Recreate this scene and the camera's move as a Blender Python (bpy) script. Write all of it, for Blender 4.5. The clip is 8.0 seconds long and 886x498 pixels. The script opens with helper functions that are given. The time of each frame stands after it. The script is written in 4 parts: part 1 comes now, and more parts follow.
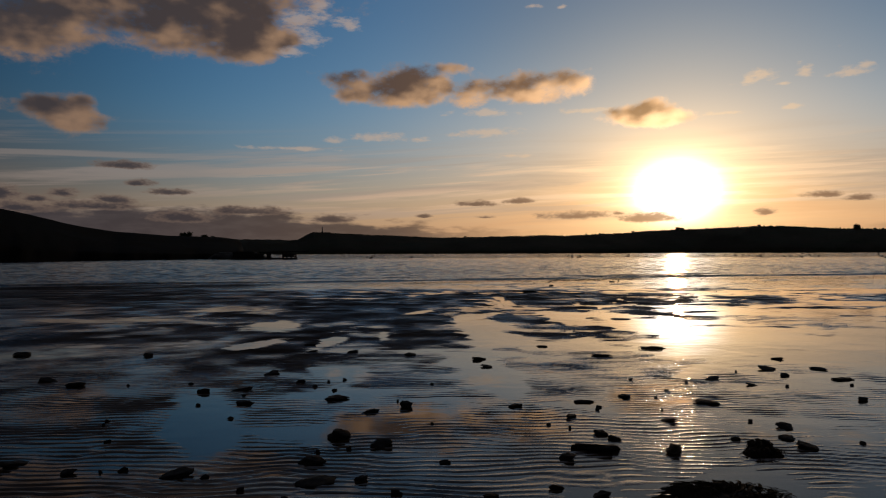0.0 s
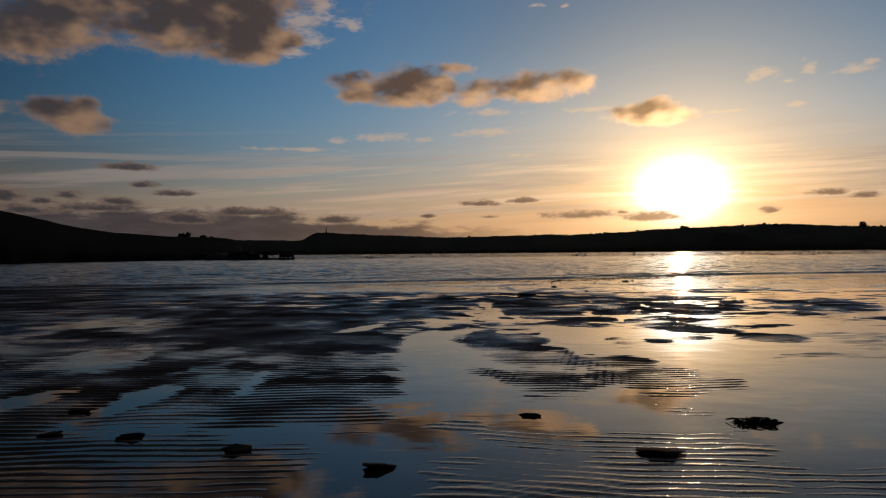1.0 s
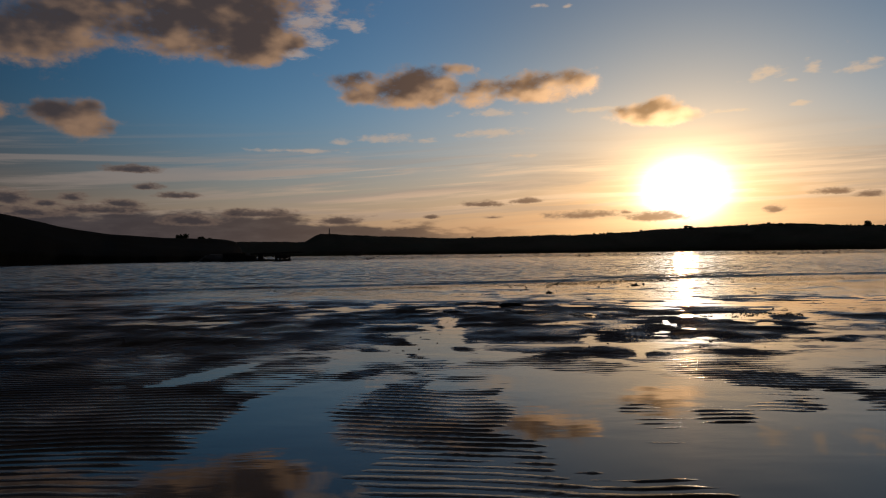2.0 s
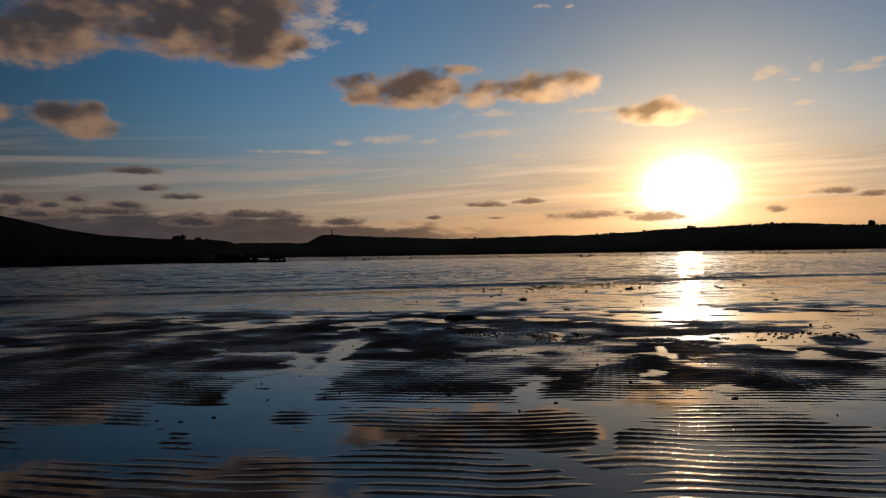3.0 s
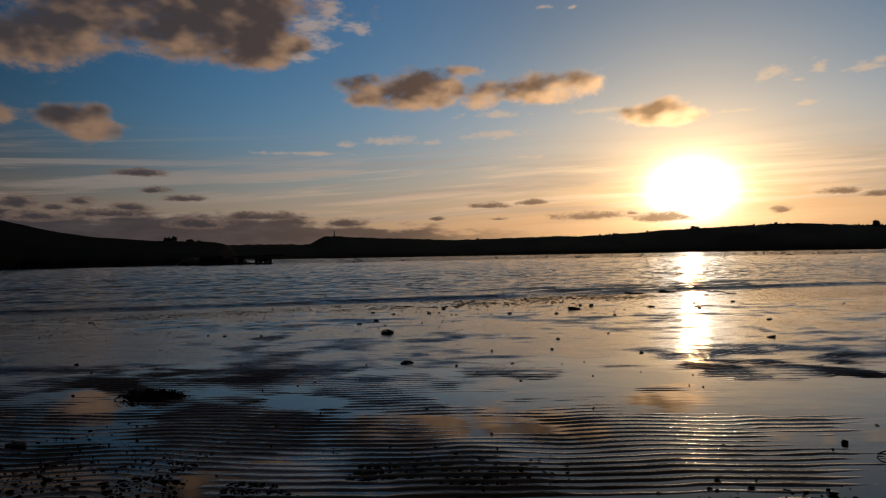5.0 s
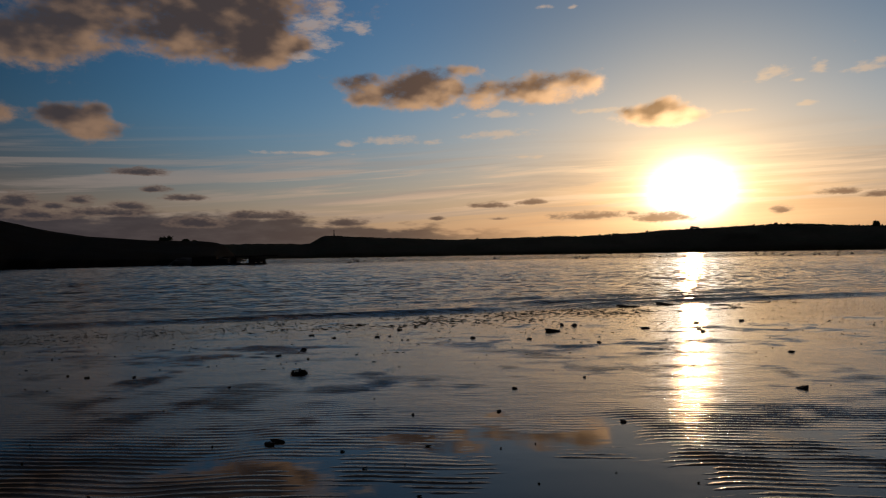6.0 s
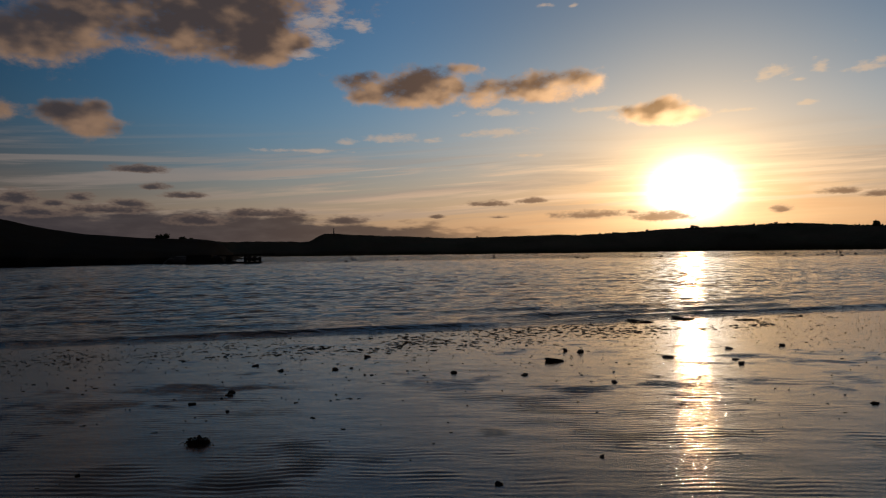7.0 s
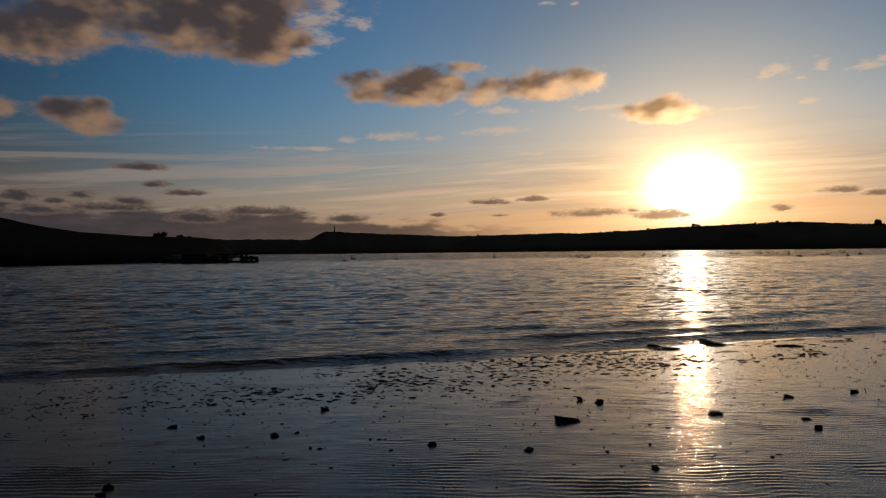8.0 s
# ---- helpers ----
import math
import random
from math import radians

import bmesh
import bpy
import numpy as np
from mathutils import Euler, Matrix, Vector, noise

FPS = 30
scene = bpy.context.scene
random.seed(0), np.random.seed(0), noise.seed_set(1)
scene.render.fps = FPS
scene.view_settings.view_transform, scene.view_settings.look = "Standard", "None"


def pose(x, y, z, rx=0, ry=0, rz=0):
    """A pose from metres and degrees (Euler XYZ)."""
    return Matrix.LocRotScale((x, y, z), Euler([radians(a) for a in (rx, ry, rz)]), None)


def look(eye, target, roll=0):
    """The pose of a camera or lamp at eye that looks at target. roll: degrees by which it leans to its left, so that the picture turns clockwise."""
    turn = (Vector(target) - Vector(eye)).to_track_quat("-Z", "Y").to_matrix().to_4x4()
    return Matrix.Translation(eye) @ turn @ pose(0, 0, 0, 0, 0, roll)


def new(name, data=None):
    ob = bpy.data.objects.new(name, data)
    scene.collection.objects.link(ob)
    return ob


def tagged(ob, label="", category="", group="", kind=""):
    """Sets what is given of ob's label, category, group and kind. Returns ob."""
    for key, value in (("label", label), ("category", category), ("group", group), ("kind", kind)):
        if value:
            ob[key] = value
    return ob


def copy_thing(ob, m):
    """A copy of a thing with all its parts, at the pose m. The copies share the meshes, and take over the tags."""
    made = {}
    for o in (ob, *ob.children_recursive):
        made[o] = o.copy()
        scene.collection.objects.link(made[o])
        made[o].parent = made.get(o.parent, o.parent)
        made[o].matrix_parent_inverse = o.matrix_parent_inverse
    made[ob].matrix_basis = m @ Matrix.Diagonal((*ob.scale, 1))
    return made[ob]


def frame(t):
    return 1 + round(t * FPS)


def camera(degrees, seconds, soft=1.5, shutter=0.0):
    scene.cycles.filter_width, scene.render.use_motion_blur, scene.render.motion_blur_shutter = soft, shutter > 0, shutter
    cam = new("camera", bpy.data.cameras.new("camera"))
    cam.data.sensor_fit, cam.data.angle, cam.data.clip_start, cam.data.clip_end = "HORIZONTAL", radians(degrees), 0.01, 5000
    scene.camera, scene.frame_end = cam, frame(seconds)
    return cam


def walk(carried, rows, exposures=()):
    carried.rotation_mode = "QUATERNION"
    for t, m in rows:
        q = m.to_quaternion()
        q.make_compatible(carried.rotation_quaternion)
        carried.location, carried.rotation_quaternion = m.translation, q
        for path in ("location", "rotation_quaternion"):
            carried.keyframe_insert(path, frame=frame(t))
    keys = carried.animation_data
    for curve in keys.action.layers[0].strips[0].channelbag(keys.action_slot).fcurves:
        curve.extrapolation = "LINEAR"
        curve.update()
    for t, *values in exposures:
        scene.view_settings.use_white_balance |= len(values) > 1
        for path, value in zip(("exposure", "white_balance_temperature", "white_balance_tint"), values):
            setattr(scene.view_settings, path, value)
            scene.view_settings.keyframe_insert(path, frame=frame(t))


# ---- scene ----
cam = camera(66.0, 8.0, soft=1.15)
# seconds, x, y, z, yaw, pitch, lean
PATH = [
    (0, 0.000, 0.000, 0.612, -1.033, 0.374, -0.192),
    (0.5, 0.209, 1.141, 0.567, -0.860, 0.350, -0.337),
    (1, 0.432, 2.293, 0.533, -0.685, 0.363, -0.496),
    (1.5, 0.664, 3.381, 0.521, -0.538, 0.411, -0.616),
    (3, 1.532, 6.089, 0.469, -0.170, 0.494, -0.860),
    (3.5, 1.888, 6.795, 0.479, -0.100, 0.574, -0.887),
    (4, 2.235, 7.422, 0.492, 0.001, 0.613, -0.941),
    (4.5, 2.596, 8.106, 0.493, 0.090, 0.604, -1.006),
    (6, 3.316, 9.953, 0.611, 0.087, 0.568, -0.877),
    (6.5, 3.433, 10.494, 0.664, 0.076, 0.519, -0.793),
    (7, 3.486, 11.109, 0.705, 0.079, 0.426, -0.703),
    (7.5, 3.529, 11.693, 0.773, 0.123, 0.348, -0.615),
    (8, 3.610, 12.288, 0.852, 0.144, 0.266, -0.586),
]


def eye_pose(x, y, z, yaw, pitch, lean):
    cy, sy, cp, sp = math.cos(radians(yaw)), math.sin(radians(yaw)), math.cos(radians(pitch)), math.sin(radians(pitch))
    ahead = Vector((-sy * cp, cy * cp, sp))
    return look((x, y, z), Vector((x, y, z)) + ahead, lean)


walk(cam, [(t, eye_pose(*row)) for t, *row in PATH])

# ---------------------------------------------------------------- light
SUN_AZ, SUN_EL = 20.0, 4.5
SUN_DIR = Vector((math.sin(radians(SUN_AZ)) * math.cos(radians(SUN_EL)), math.cos(radians(SUN_AZ)) * math.cos(radians(SUN_EL)), math.sin(radians(SUN_EL))))

sun = new("sun", bpy.data.lights.new("sun", "SUN"))
sun.data.energy, sun.data.angle, sun.data.color = 0.12, radians(0.8), (1.0, 0.55, 0.25)
sun.matrix_world = look((0, 0, 50), Vector((0, 0, 50)) - SUN_DIR)

# clouds: azimuth, height, half width, half height, in degrees
CLOUDS_HIGH_A = [(-21.6, 19.5, 11.4, 2.10), (-17.4, 18.6, 4.8, 2.62), (-20.4, 16.7, 5.2, 1.30), (-15.7, 16.5, 3.0, 1.44), (-14.2, 15.8, 1.6, 0.79), (-13.2, 17.3, 1.8, 0.86), (-11.7, 17.0, 1.1, 0.46), (-31.7, 15.2, 3.2, 1.55),
                 (-32.2, 15.8, 2.0, 1.20), (-28.9, 16.3, 2.8, 1.74), (-27.4, 18.4, 3.5, 2.04), (-16.3, 20.1, 2.6, 1.64), (-15.0, 19.6, 1.1, 0.95), (-23.6, 21.2, 12.4, 1.81),
                 (-29.8, 10.9, 1.4, 0.66), (-28.7, 10.4, 2.5, 0.92), (-26.8, 11.1, 1.0, 0.75), (-26.0, 9.9, 1.3, 0.79), (-27.6, 9.6, 1.5, 0.55), (-33.0, 10.5, 1.0, 0.81)]
CLOUDS_HIGH_B = [(-6.6, 14.3, 2.5, 0.75), (-2.1, 14.6, 1.8, 1.13), (-3.8, 13.7, 2.9, 0.93), (-0.4, 13.5, 1.9, 1.11), (-2.8, 12.6, 2.8, 0.64), (-6.6, 12.9, 1.4, 0.60), (2.0, 15.2, 1.7, 0.43), (1.0, 13.9, 1.1, 0.72),
                 (4.3, 13.6, 1.7, 1.05), (3.3, 12.7, 1.4, 0.72), (7.4, 13.9, 2.0, 1.04), (10.8, 14.0, 1.7, 0.80), (12.5, 13.6, 1.4, 0.83), (8.5, 12.9, 2.7, 0.67), (18.2, 11.7, 1.4, 0.71), (16.2, 11.1, 1.8, 0.63),
                 (19.7, 10.9, 1.9, 0.66), (17.9, 10.5, 2.7, 0.58)]
CLOUDS_THIN = [(-9.4, 19.6, 1.1, 0.85), (-6.9, 18.4, 1.2, 0.5), (-8.1, 9.3, 0.8, 0.33), (-4.3, 9.7, 2.1, 0.33), (-1.0, 9.5, 1.3, 0.25), (-11.3, 8.6, 3.3, 0.16), (4.7, 10.0, 3.0, 0.33), (7.0, 8.1, 1.7, 0.17), (26.1, 13.3, 1.2, 0.36), (25.2, 13.1, 0.6, 0.40),
               (27.8, 12.5, 0.7, 0.14), (29.1, 13.3, 0.5, 0.43), (32.0, 12.8, 1.0, 0.38), (32.9, 13.2, 0.5, 0.31), (28.2, 10.8, 0.8, 0.15), (8.6, 19.8, 0.6, 0.15), (11.0, 19.6, 0.4, 0.15), (13.1, 11.6, 1.8, 0.24),
               (23.3, 10.7, 1.4, 0.15), (-10.9, 18.4, 1.6, 0.99), (-9.8, 17.2, 1.2, 0.54), (-12.1, 16.2, 1.6, 0.47), (4.7, 11.6, 2.5, 0.29)]
CLOUDS_HIGH = CLOUDS_HIGH_A + CLOUDS_HIGH_B
CLOUDS_LOW = [(-24.2, 6.7, 2.2, 0.43), (-23.0, 5.4, 1.3, 0.39), (-28.2, 4.5, 1.2, 0.5), (-24.8, 4.1, 1.6, 0.48), (-32.1, 4.3, 1.5, 0.72),
              (-20.8, 4.8, 1.9, 0.35), (-14.8, 3.4, 3.0, 0.5), (-8.2, 2.8, 2.0, 0.42), (3.7, 4.1, 1.9, 0.33), (7.4, 4.3, 1.5, 0.32),
              (12.2, 3.0, 3.5, 0.46), (18.0, 2.7, 2.1, 0.58), (26.4, 3.0, 0.8, 0.43), (30.4, 4.2, 1.5, 0.36), (32.5, 3.9, 0.9, 0.36),
              (15.4, 3.2, 0.5, 0.23), (4.6, 3.0, 0.9, 0.19), (-0.6, 3.1, 0.7, 0.24), (-29.7, 4.0, 0.9, 0.37), (-30.9, 3.3, 2.1, 0.57),
              (-26.6, 3.6, 3.4, 0.5), (-19.8, 2.8, 2.5, 0.62)]


class Nodes:
    """Shortcuts to build node trees."""

    def __init__(self, tree):
        self.tree = tree
        tree.nodes.clear()

    def node(self, kind, **props):
        n = self.tree.nodes.new(kind)
        for key, value in props.items():
            setattr(n, key, value)
        return n

    def put(self, socket, value):
        if isinstance(value, bpy.types.NodeSocket):
            self.tree.links.new(value, socket)
        elif value is not None:
            socket.default_value = value

    def math(self, op, a, b=None, c=None, clamp=False):
        n = self.node("ShaderNodeMath", operation=op, use_clamp=clamp)
        for s, v in zip(n.inputs, (a, b, c)):
            self.put(s, v)
        return n.outputs[0]

    def vec(self, op, a, b=None, scale=None):
        n = self.node("ShaderNodeVectorMath", operation=op)
        self.put(n.inputs[0], a)
        self.put(n.inputs[1], b)
        if scale is not None:
            self.put(n.inputs["Scale"], scale)
        return n.outputs["Value"] if op in ("LENGTH", "DOT_PRODUCT", "DISTANCE") else n.outputs[0]

    def xyz(self, x, y, z=0.0):
        n = self.node("ShaderNodeCombineXYZ")
        for s, v in zip(n.inputs, (x, y, z)):
            self.put(s, v)
        return n.outputs[0]

    def noise(self, vector, scale, detail=4.0, rough=0.55, distortion=0.0):
        n = self.node("ShaderNodeTexNoise")
        self.put(n.inputs["Vector"], vector)
        for key, v in (("Scale", scale), ("Detail", detail), ("Roughness", rough), ("Distortion", distortion)):
            n.inputs[key].default_value = v
        return n.outputs["Fac"]

    def steps(self, value, lo, hi, a=0.0, b=1.0, smooth=True):
        n = self.node("ShaderNodeMapRange", interpolation_type="SMOOTHSTEP" if smooth else "LINEAR")
        for s, v in zip(n.inputs, (value, lo, hi, a, b)):
            self.put(s, v)
        return n.outputs[0]

    def mix(self, fac, a, b, blend="MIX"):
        n = self.node("ShaderNodeMix", data_type="RGBA", blend_type=blend)
        self.put(n.inputs[0], fac)
        for s, v in ((n.inputs[6], a), (n.inputs[7], b)):
            self.put(s, (*v, 1.0) if isinstance(v, tuple) and len(v) == 3 else v)
        return n.outputs[2]

    def bump(self, height, strength, distance):
        n = self.node("ShaderNodeBump")
        n.inputs["Strength"].default_value, n.inputs["Distance"].default_value = strength, distance
        self.put(n.inputs["Height"], height)
        return n.outputs[0]


SKY = 0.1


def bright(r, g, b):
    return (r / SKY, g / SKY, b / SKY)


def make_world():
    world = bpy.data.worlds.new("sky")
    scene.world = world
    world.use_nodes = True
    n = Nodes(world.node_tree)
    sky = n.node("ShaderNodeTexSky", sky_type="NISHITA", sun_disc=False, sun_elevation=radians(SUN_EL), sun_rotation=radians(SUN_AZ),
                 air_density=1.0, dust_density=0.6, ozone_density=3.0)
    way = n.node("ShaderNodeTexCoord").outputs["Generated"]
    split = n.node("ShaderNodeSeparateXYZ")
    n.put(split.inputs[0], way)
    x, y, z = split.outputs
    az = n.math("MULTIPLY", n.math("ARCTAN2", x, y), 180 / math.pi)
    el = n.math("MULTIPLY", n.math("ARCSINE", z), 180 / math.pi)
    p = n.xyz(az, el)
    off = n.math("MULTIPLY", n.math("ARCCOSINE", n.math("MINIMUM", n.vec("DOT_PRODUCT", way, tuple(SUN_DIR)), 0.999999)), 180 / math.pi)

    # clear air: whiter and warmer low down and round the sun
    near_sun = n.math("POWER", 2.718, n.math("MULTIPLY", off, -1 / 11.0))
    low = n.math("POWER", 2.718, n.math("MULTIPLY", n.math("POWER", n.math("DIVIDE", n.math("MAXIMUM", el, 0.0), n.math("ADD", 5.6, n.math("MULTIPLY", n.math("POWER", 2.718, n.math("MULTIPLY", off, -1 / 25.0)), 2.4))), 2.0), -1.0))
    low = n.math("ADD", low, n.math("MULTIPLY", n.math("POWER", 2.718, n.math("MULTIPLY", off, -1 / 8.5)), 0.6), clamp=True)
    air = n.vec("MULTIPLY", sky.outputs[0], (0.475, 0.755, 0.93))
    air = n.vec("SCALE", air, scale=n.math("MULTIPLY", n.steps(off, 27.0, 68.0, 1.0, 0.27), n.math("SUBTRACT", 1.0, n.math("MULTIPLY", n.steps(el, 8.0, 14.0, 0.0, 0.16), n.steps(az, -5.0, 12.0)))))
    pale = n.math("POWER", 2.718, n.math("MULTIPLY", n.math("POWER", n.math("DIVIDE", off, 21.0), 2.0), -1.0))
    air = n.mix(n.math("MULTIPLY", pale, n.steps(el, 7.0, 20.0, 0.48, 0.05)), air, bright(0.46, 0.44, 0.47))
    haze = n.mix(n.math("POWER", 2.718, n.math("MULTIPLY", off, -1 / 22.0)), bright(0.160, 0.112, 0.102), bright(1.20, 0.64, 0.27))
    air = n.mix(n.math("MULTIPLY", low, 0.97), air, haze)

    air = n.vec("SCALE", air, scale=n.math("ADD", n.steps(az, -36.0, -14.0, 0.78, 1.0), n.math("MULTIPLY", n.steps(el, 6.0, 12.0), n.steps(az, -36.0, -8.0, 0.34, 0.08))))

    # thin streaks of high cloud
    tilt = n.math("SUBTRACT", el, n.math("MULTIPLY", n.math("MINIMUM", az, 8.0), 0.06))
    streak = n.noise(n.xyz(n.math("MULTIPLY", az, 0.06), n.math("MULTIPLY", tilt, 1.25), 3.1), 1.0, 6.0, 0.6, 0.4)
    band = n.math("MULTIPLY", n.steps(el, 2.5, 4.5), n.steps(el, 5.5, 9.5, 1.0, 0.0))
    veil = n.math("MULTIPLY", n.steps(streak, 0.47, 0.63), n.math("MULTIPLY", band, n.steps(az, -24.0, -4.0, 0.03, 0.6)))
    air = n.mix(veil, air, n.mix(near_sun, bright(0.52, 0.35, 0.255), bright(1.5, 1.0, 0.58)))
    gaps = n.noise(n.xyz(n.math("MULTIPLY", az, 0.05), n.math("MULTIPLY", tilt, 1.1), 8.7), 1.0, 6.0, 0.6, 0.5)
    gaps = n.math("MULTIPLY", n.steps(gaps, 0.46, 0.64), n.math("MULTIPLY", n.steps(el, 1.5, 4.0), n.steps(el, 6.0, 11.0, 0.5, 0.0)))
    air = n.mix(gaps, air, n.mix(near_sun, bright(0.30, 0.24, 0.21), bright(0.68, 0.48, 0.30)))

    side = n.steps(az, SUN_AZ - 8, SUN_AZ + 8, 1.0, -1.0)
    toward = n.vec("ADD", p, n.xyz(n.math("MULTIPLY", side, 1.3), -1.1))

    def body(table, at, base=1.0):
        """How deep a direction lies inside the clouds; base over 1 flattens their undersides."""
        near = None
        for a, e, w, h in table:
            v = n.vec("MULTIPLY", n.vec("SUBTRACT", at, (a, e, 0)), (1 / w, 1 / h, 0))
            d = n.vec("LENGTH", n.vec("MAXIMUM", v, n.vec("MULTIPLY", v, (-1.0, -base, 0))))
            near = d if near is None else n.math("SMOOTH_MIN", near, d, 0.4)
        return n.math("MULTIPLY", n.math("SUBTRACT", 1.27, near), 1.45)

    def ragged(at):
        """Lumpy edges, coarse and fine."""
        wide = n.noise(n.vec("MULTIPLY", at, (0.30, 0.50, 0.0)), 1.0, 5.0, 0.5)
        small = n.noise(n.vec("ADD", n.vec("MULTIPLY", at, (0.85, 1.5, 0.0)), (31.0, 8.0, 2.0)), 1.0, 6.0, 0.6)
        return n.math("ADD", n.math("MULTIPLY", n.math("SUBTRACT", wide, 0.5), 2.3), n.math("MULTIPLY", n.math("SUBTRACT", small, 0.5), 1.7))

    lumps = n.math("MULTIPLY", ragged(p), 0.95)
    curls = n.noise(n.vec("MULTIPLY", p, (1.9, 2.6, 0.0)), 1.0, 5.0, 0.6)
    shreds = ragged(n.vec("MULTIPLY", p, (1.7, 2.4, 1.0)))

    def heap(table, at):
        """A soft rounded depth of cloud, to shade it by."""
        total = None
        for a, e, w, h in table:
            v = n.vec("LENGTH", n.vec("MULTIPLY", n.vec("SUBTRACT", at, (a, e, 0)), (1 / w, 1 / h, 0)))
            g = n.math("POWER", 2.718, n.math("MULTIPLY", n.math("MULTIPLY", v, v), -1.2))
            total = g if total is None else n.math("ADD", total, g)
        return n.math("SUBTRACT", 1.0, n.math("POWER", 2.718, n.math("MULTIPLY", total, -1.3)))

    def swell(at):
        wide = n.noise(n.vec("MULTIPLY", at, (0.30, 0.55, 0.0)), 1.0, 2.0, 0.4)
        return n.math("ADD", wide, n.math("MULTIPLY", n.noise(n.vec("MULTIPLY", at, (0.8, 1.3, 0.0)), 1.0, 1.0, 0.4), 0.3))

    depth = heap(CLOUDS_HIGH, p)
    high = n.math("ADD", n.math("MULTIPLY", n.math("SUBTRACT", depth, 0.36), 2.3), n.math("ADD", n.math("MULTIPLY", lumps, 0.95), n.math("MULTIPLY", n.math("SUBTRACT", curls, 0.5), 0.85)))
    relief = n.math("SUBTRACT", depth, heap(CLOUDS_HIGH, toward))
    relief = n.math("ADD", relief, n.math("MULTIPLY", n.math("SUBTRACT", swell(p), swell(n.vec("ADD", p, (0.9, -0.9, 0.0)))), 2.0))
    thin = n.math("ADD", n.math("SUBTRACT", body(CLOUDS_THIN, p), 0.25), n.math("MULTIPLY", shreds, 1.8))
    deep = n.math("ADD", body(CLOUDS_LOW, p, 2.0), n.math("ADD", n.math("MULTIPLY", shreds, 0.8), n.math("MULTIPLY", ragged(n.vec("MULTIPLY", p, (3.5, 4.5, 1.0))), 0.55)))

    # grey bank along the horizon, away from the sun
    bank_noise = n.noise(n.xyz(n.math("MULTIPLY", az, 0.35), n.math("MULTIPLY", el, 1.3), 11.0), 1.0, 5.0, 0.55)
    bank_top = n.steps(az, -20.0, 6.0, 4.0, 2.3)
    bank = n.math("ADD", n.math("MULTIPLY", n.math("SUBTRACT", bank_top, el), 0.8), n.math("MULTIPLY", n.math("SUBTRACT", bank_noise, 0.5), 2.4))
    bank = n.math("MULTIPLY", n.steps(bank, 0.0, 0.7), n.steps(off, 8.0, 24.0, 0.0, 0.95))

    lit = n.mix(near_sun, bright(0.225, 0.143, 0.098), bright(2.6, 1.5, 0.74))
    shade = n.mix(near_sun, bright(0.042, 0.038, 0.043), bright(0.55, 0.27, 0.11))
    edge = n.steps(high, 0.1, 1.0, 1.0, 0.0)
    glow = n.math("ADD", n.math("ADD", n.math("MULTIPLY", edge, 0.26), n.math("MULTIPLY", n.math("ADD", lumps, n.math("SUBTRACT", curls, 0.5)), 0.26)), n.math("MULTIPLY", relief, 0.9))
    glow = n.steps(n.math("ADD", glow, n.math("MULTIPLY", n.math("SUBTRACT", 0.88, depth), 1.1)), -0.12, 1.25)
    colour = n.mix(glow, shade, lit)
    air = n.mix(n.math("MULTIPLY", n.steps(thin, -0.3, 1.5), 0.55), air, n.mix(near_sun, bright(0.46, 0.34, 0.26), bright(1.3, 0.85, 0.45)))
    air = n.mix(n.steps(high, -0.30, 1.05), air, colour)
    grey = n.mix(near_sun, bright(0.032, 0.030, 0.037), bright(0.62, 0.34, 0.16))
    air = n.mix(bank, air, n.mix(n.steps(bank_noise, 0.3, 0.65), n.mix(near_sun, bright(0.050, 0.044, 0.050), bright(0.7, 0.42, 0.2)), grey))

    # broken grey cloud above the view, added to grey and dim the reflections
    unseen_cloud = n.noise(n.xyz(n.math("DIVIDE", x, n.math("MAXIMUM", z, 0.1)), n.math("DIVIDE", y, n.math("MAXIMUM", z, 0.1)), 5.0), 1.3, 6.0, 0.55)
    unseen_cloud = n.math("MULTIPLY", n.steps(unseen_cloud, 0.36, 0.56), n.steps(el, 22.0, 31.0, 0.0, 0.85))
    air = n.mix(unseen_cloud, air, bright(0.066, 0.057, 0.056))

    # the glare round the sun, lens bloom included, painted into the sky
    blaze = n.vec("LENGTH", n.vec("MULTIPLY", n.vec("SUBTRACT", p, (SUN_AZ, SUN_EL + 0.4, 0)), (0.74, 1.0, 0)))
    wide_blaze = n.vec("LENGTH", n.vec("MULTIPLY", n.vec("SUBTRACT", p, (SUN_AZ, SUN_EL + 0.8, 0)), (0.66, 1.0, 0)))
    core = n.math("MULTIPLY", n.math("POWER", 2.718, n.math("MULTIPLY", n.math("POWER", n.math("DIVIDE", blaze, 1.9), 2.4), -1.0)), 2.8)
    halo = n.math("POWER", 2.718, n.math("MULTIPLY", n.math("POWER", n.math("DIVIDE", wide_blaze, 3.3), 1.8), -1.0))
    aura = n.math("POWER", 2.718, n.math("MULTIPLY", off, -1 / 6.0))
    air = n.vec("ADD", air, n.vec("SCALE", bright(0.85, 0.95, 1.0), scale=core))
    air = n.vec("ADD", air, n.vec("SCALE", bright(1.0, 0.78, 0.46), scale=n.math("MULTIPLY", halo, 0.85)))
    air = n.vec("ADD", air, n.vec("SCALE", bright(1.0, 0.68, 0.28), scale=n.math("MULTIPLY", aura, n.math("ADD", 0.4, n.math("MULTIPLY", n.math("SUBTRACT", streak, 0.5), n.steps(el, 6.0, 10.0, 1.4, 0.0))))))

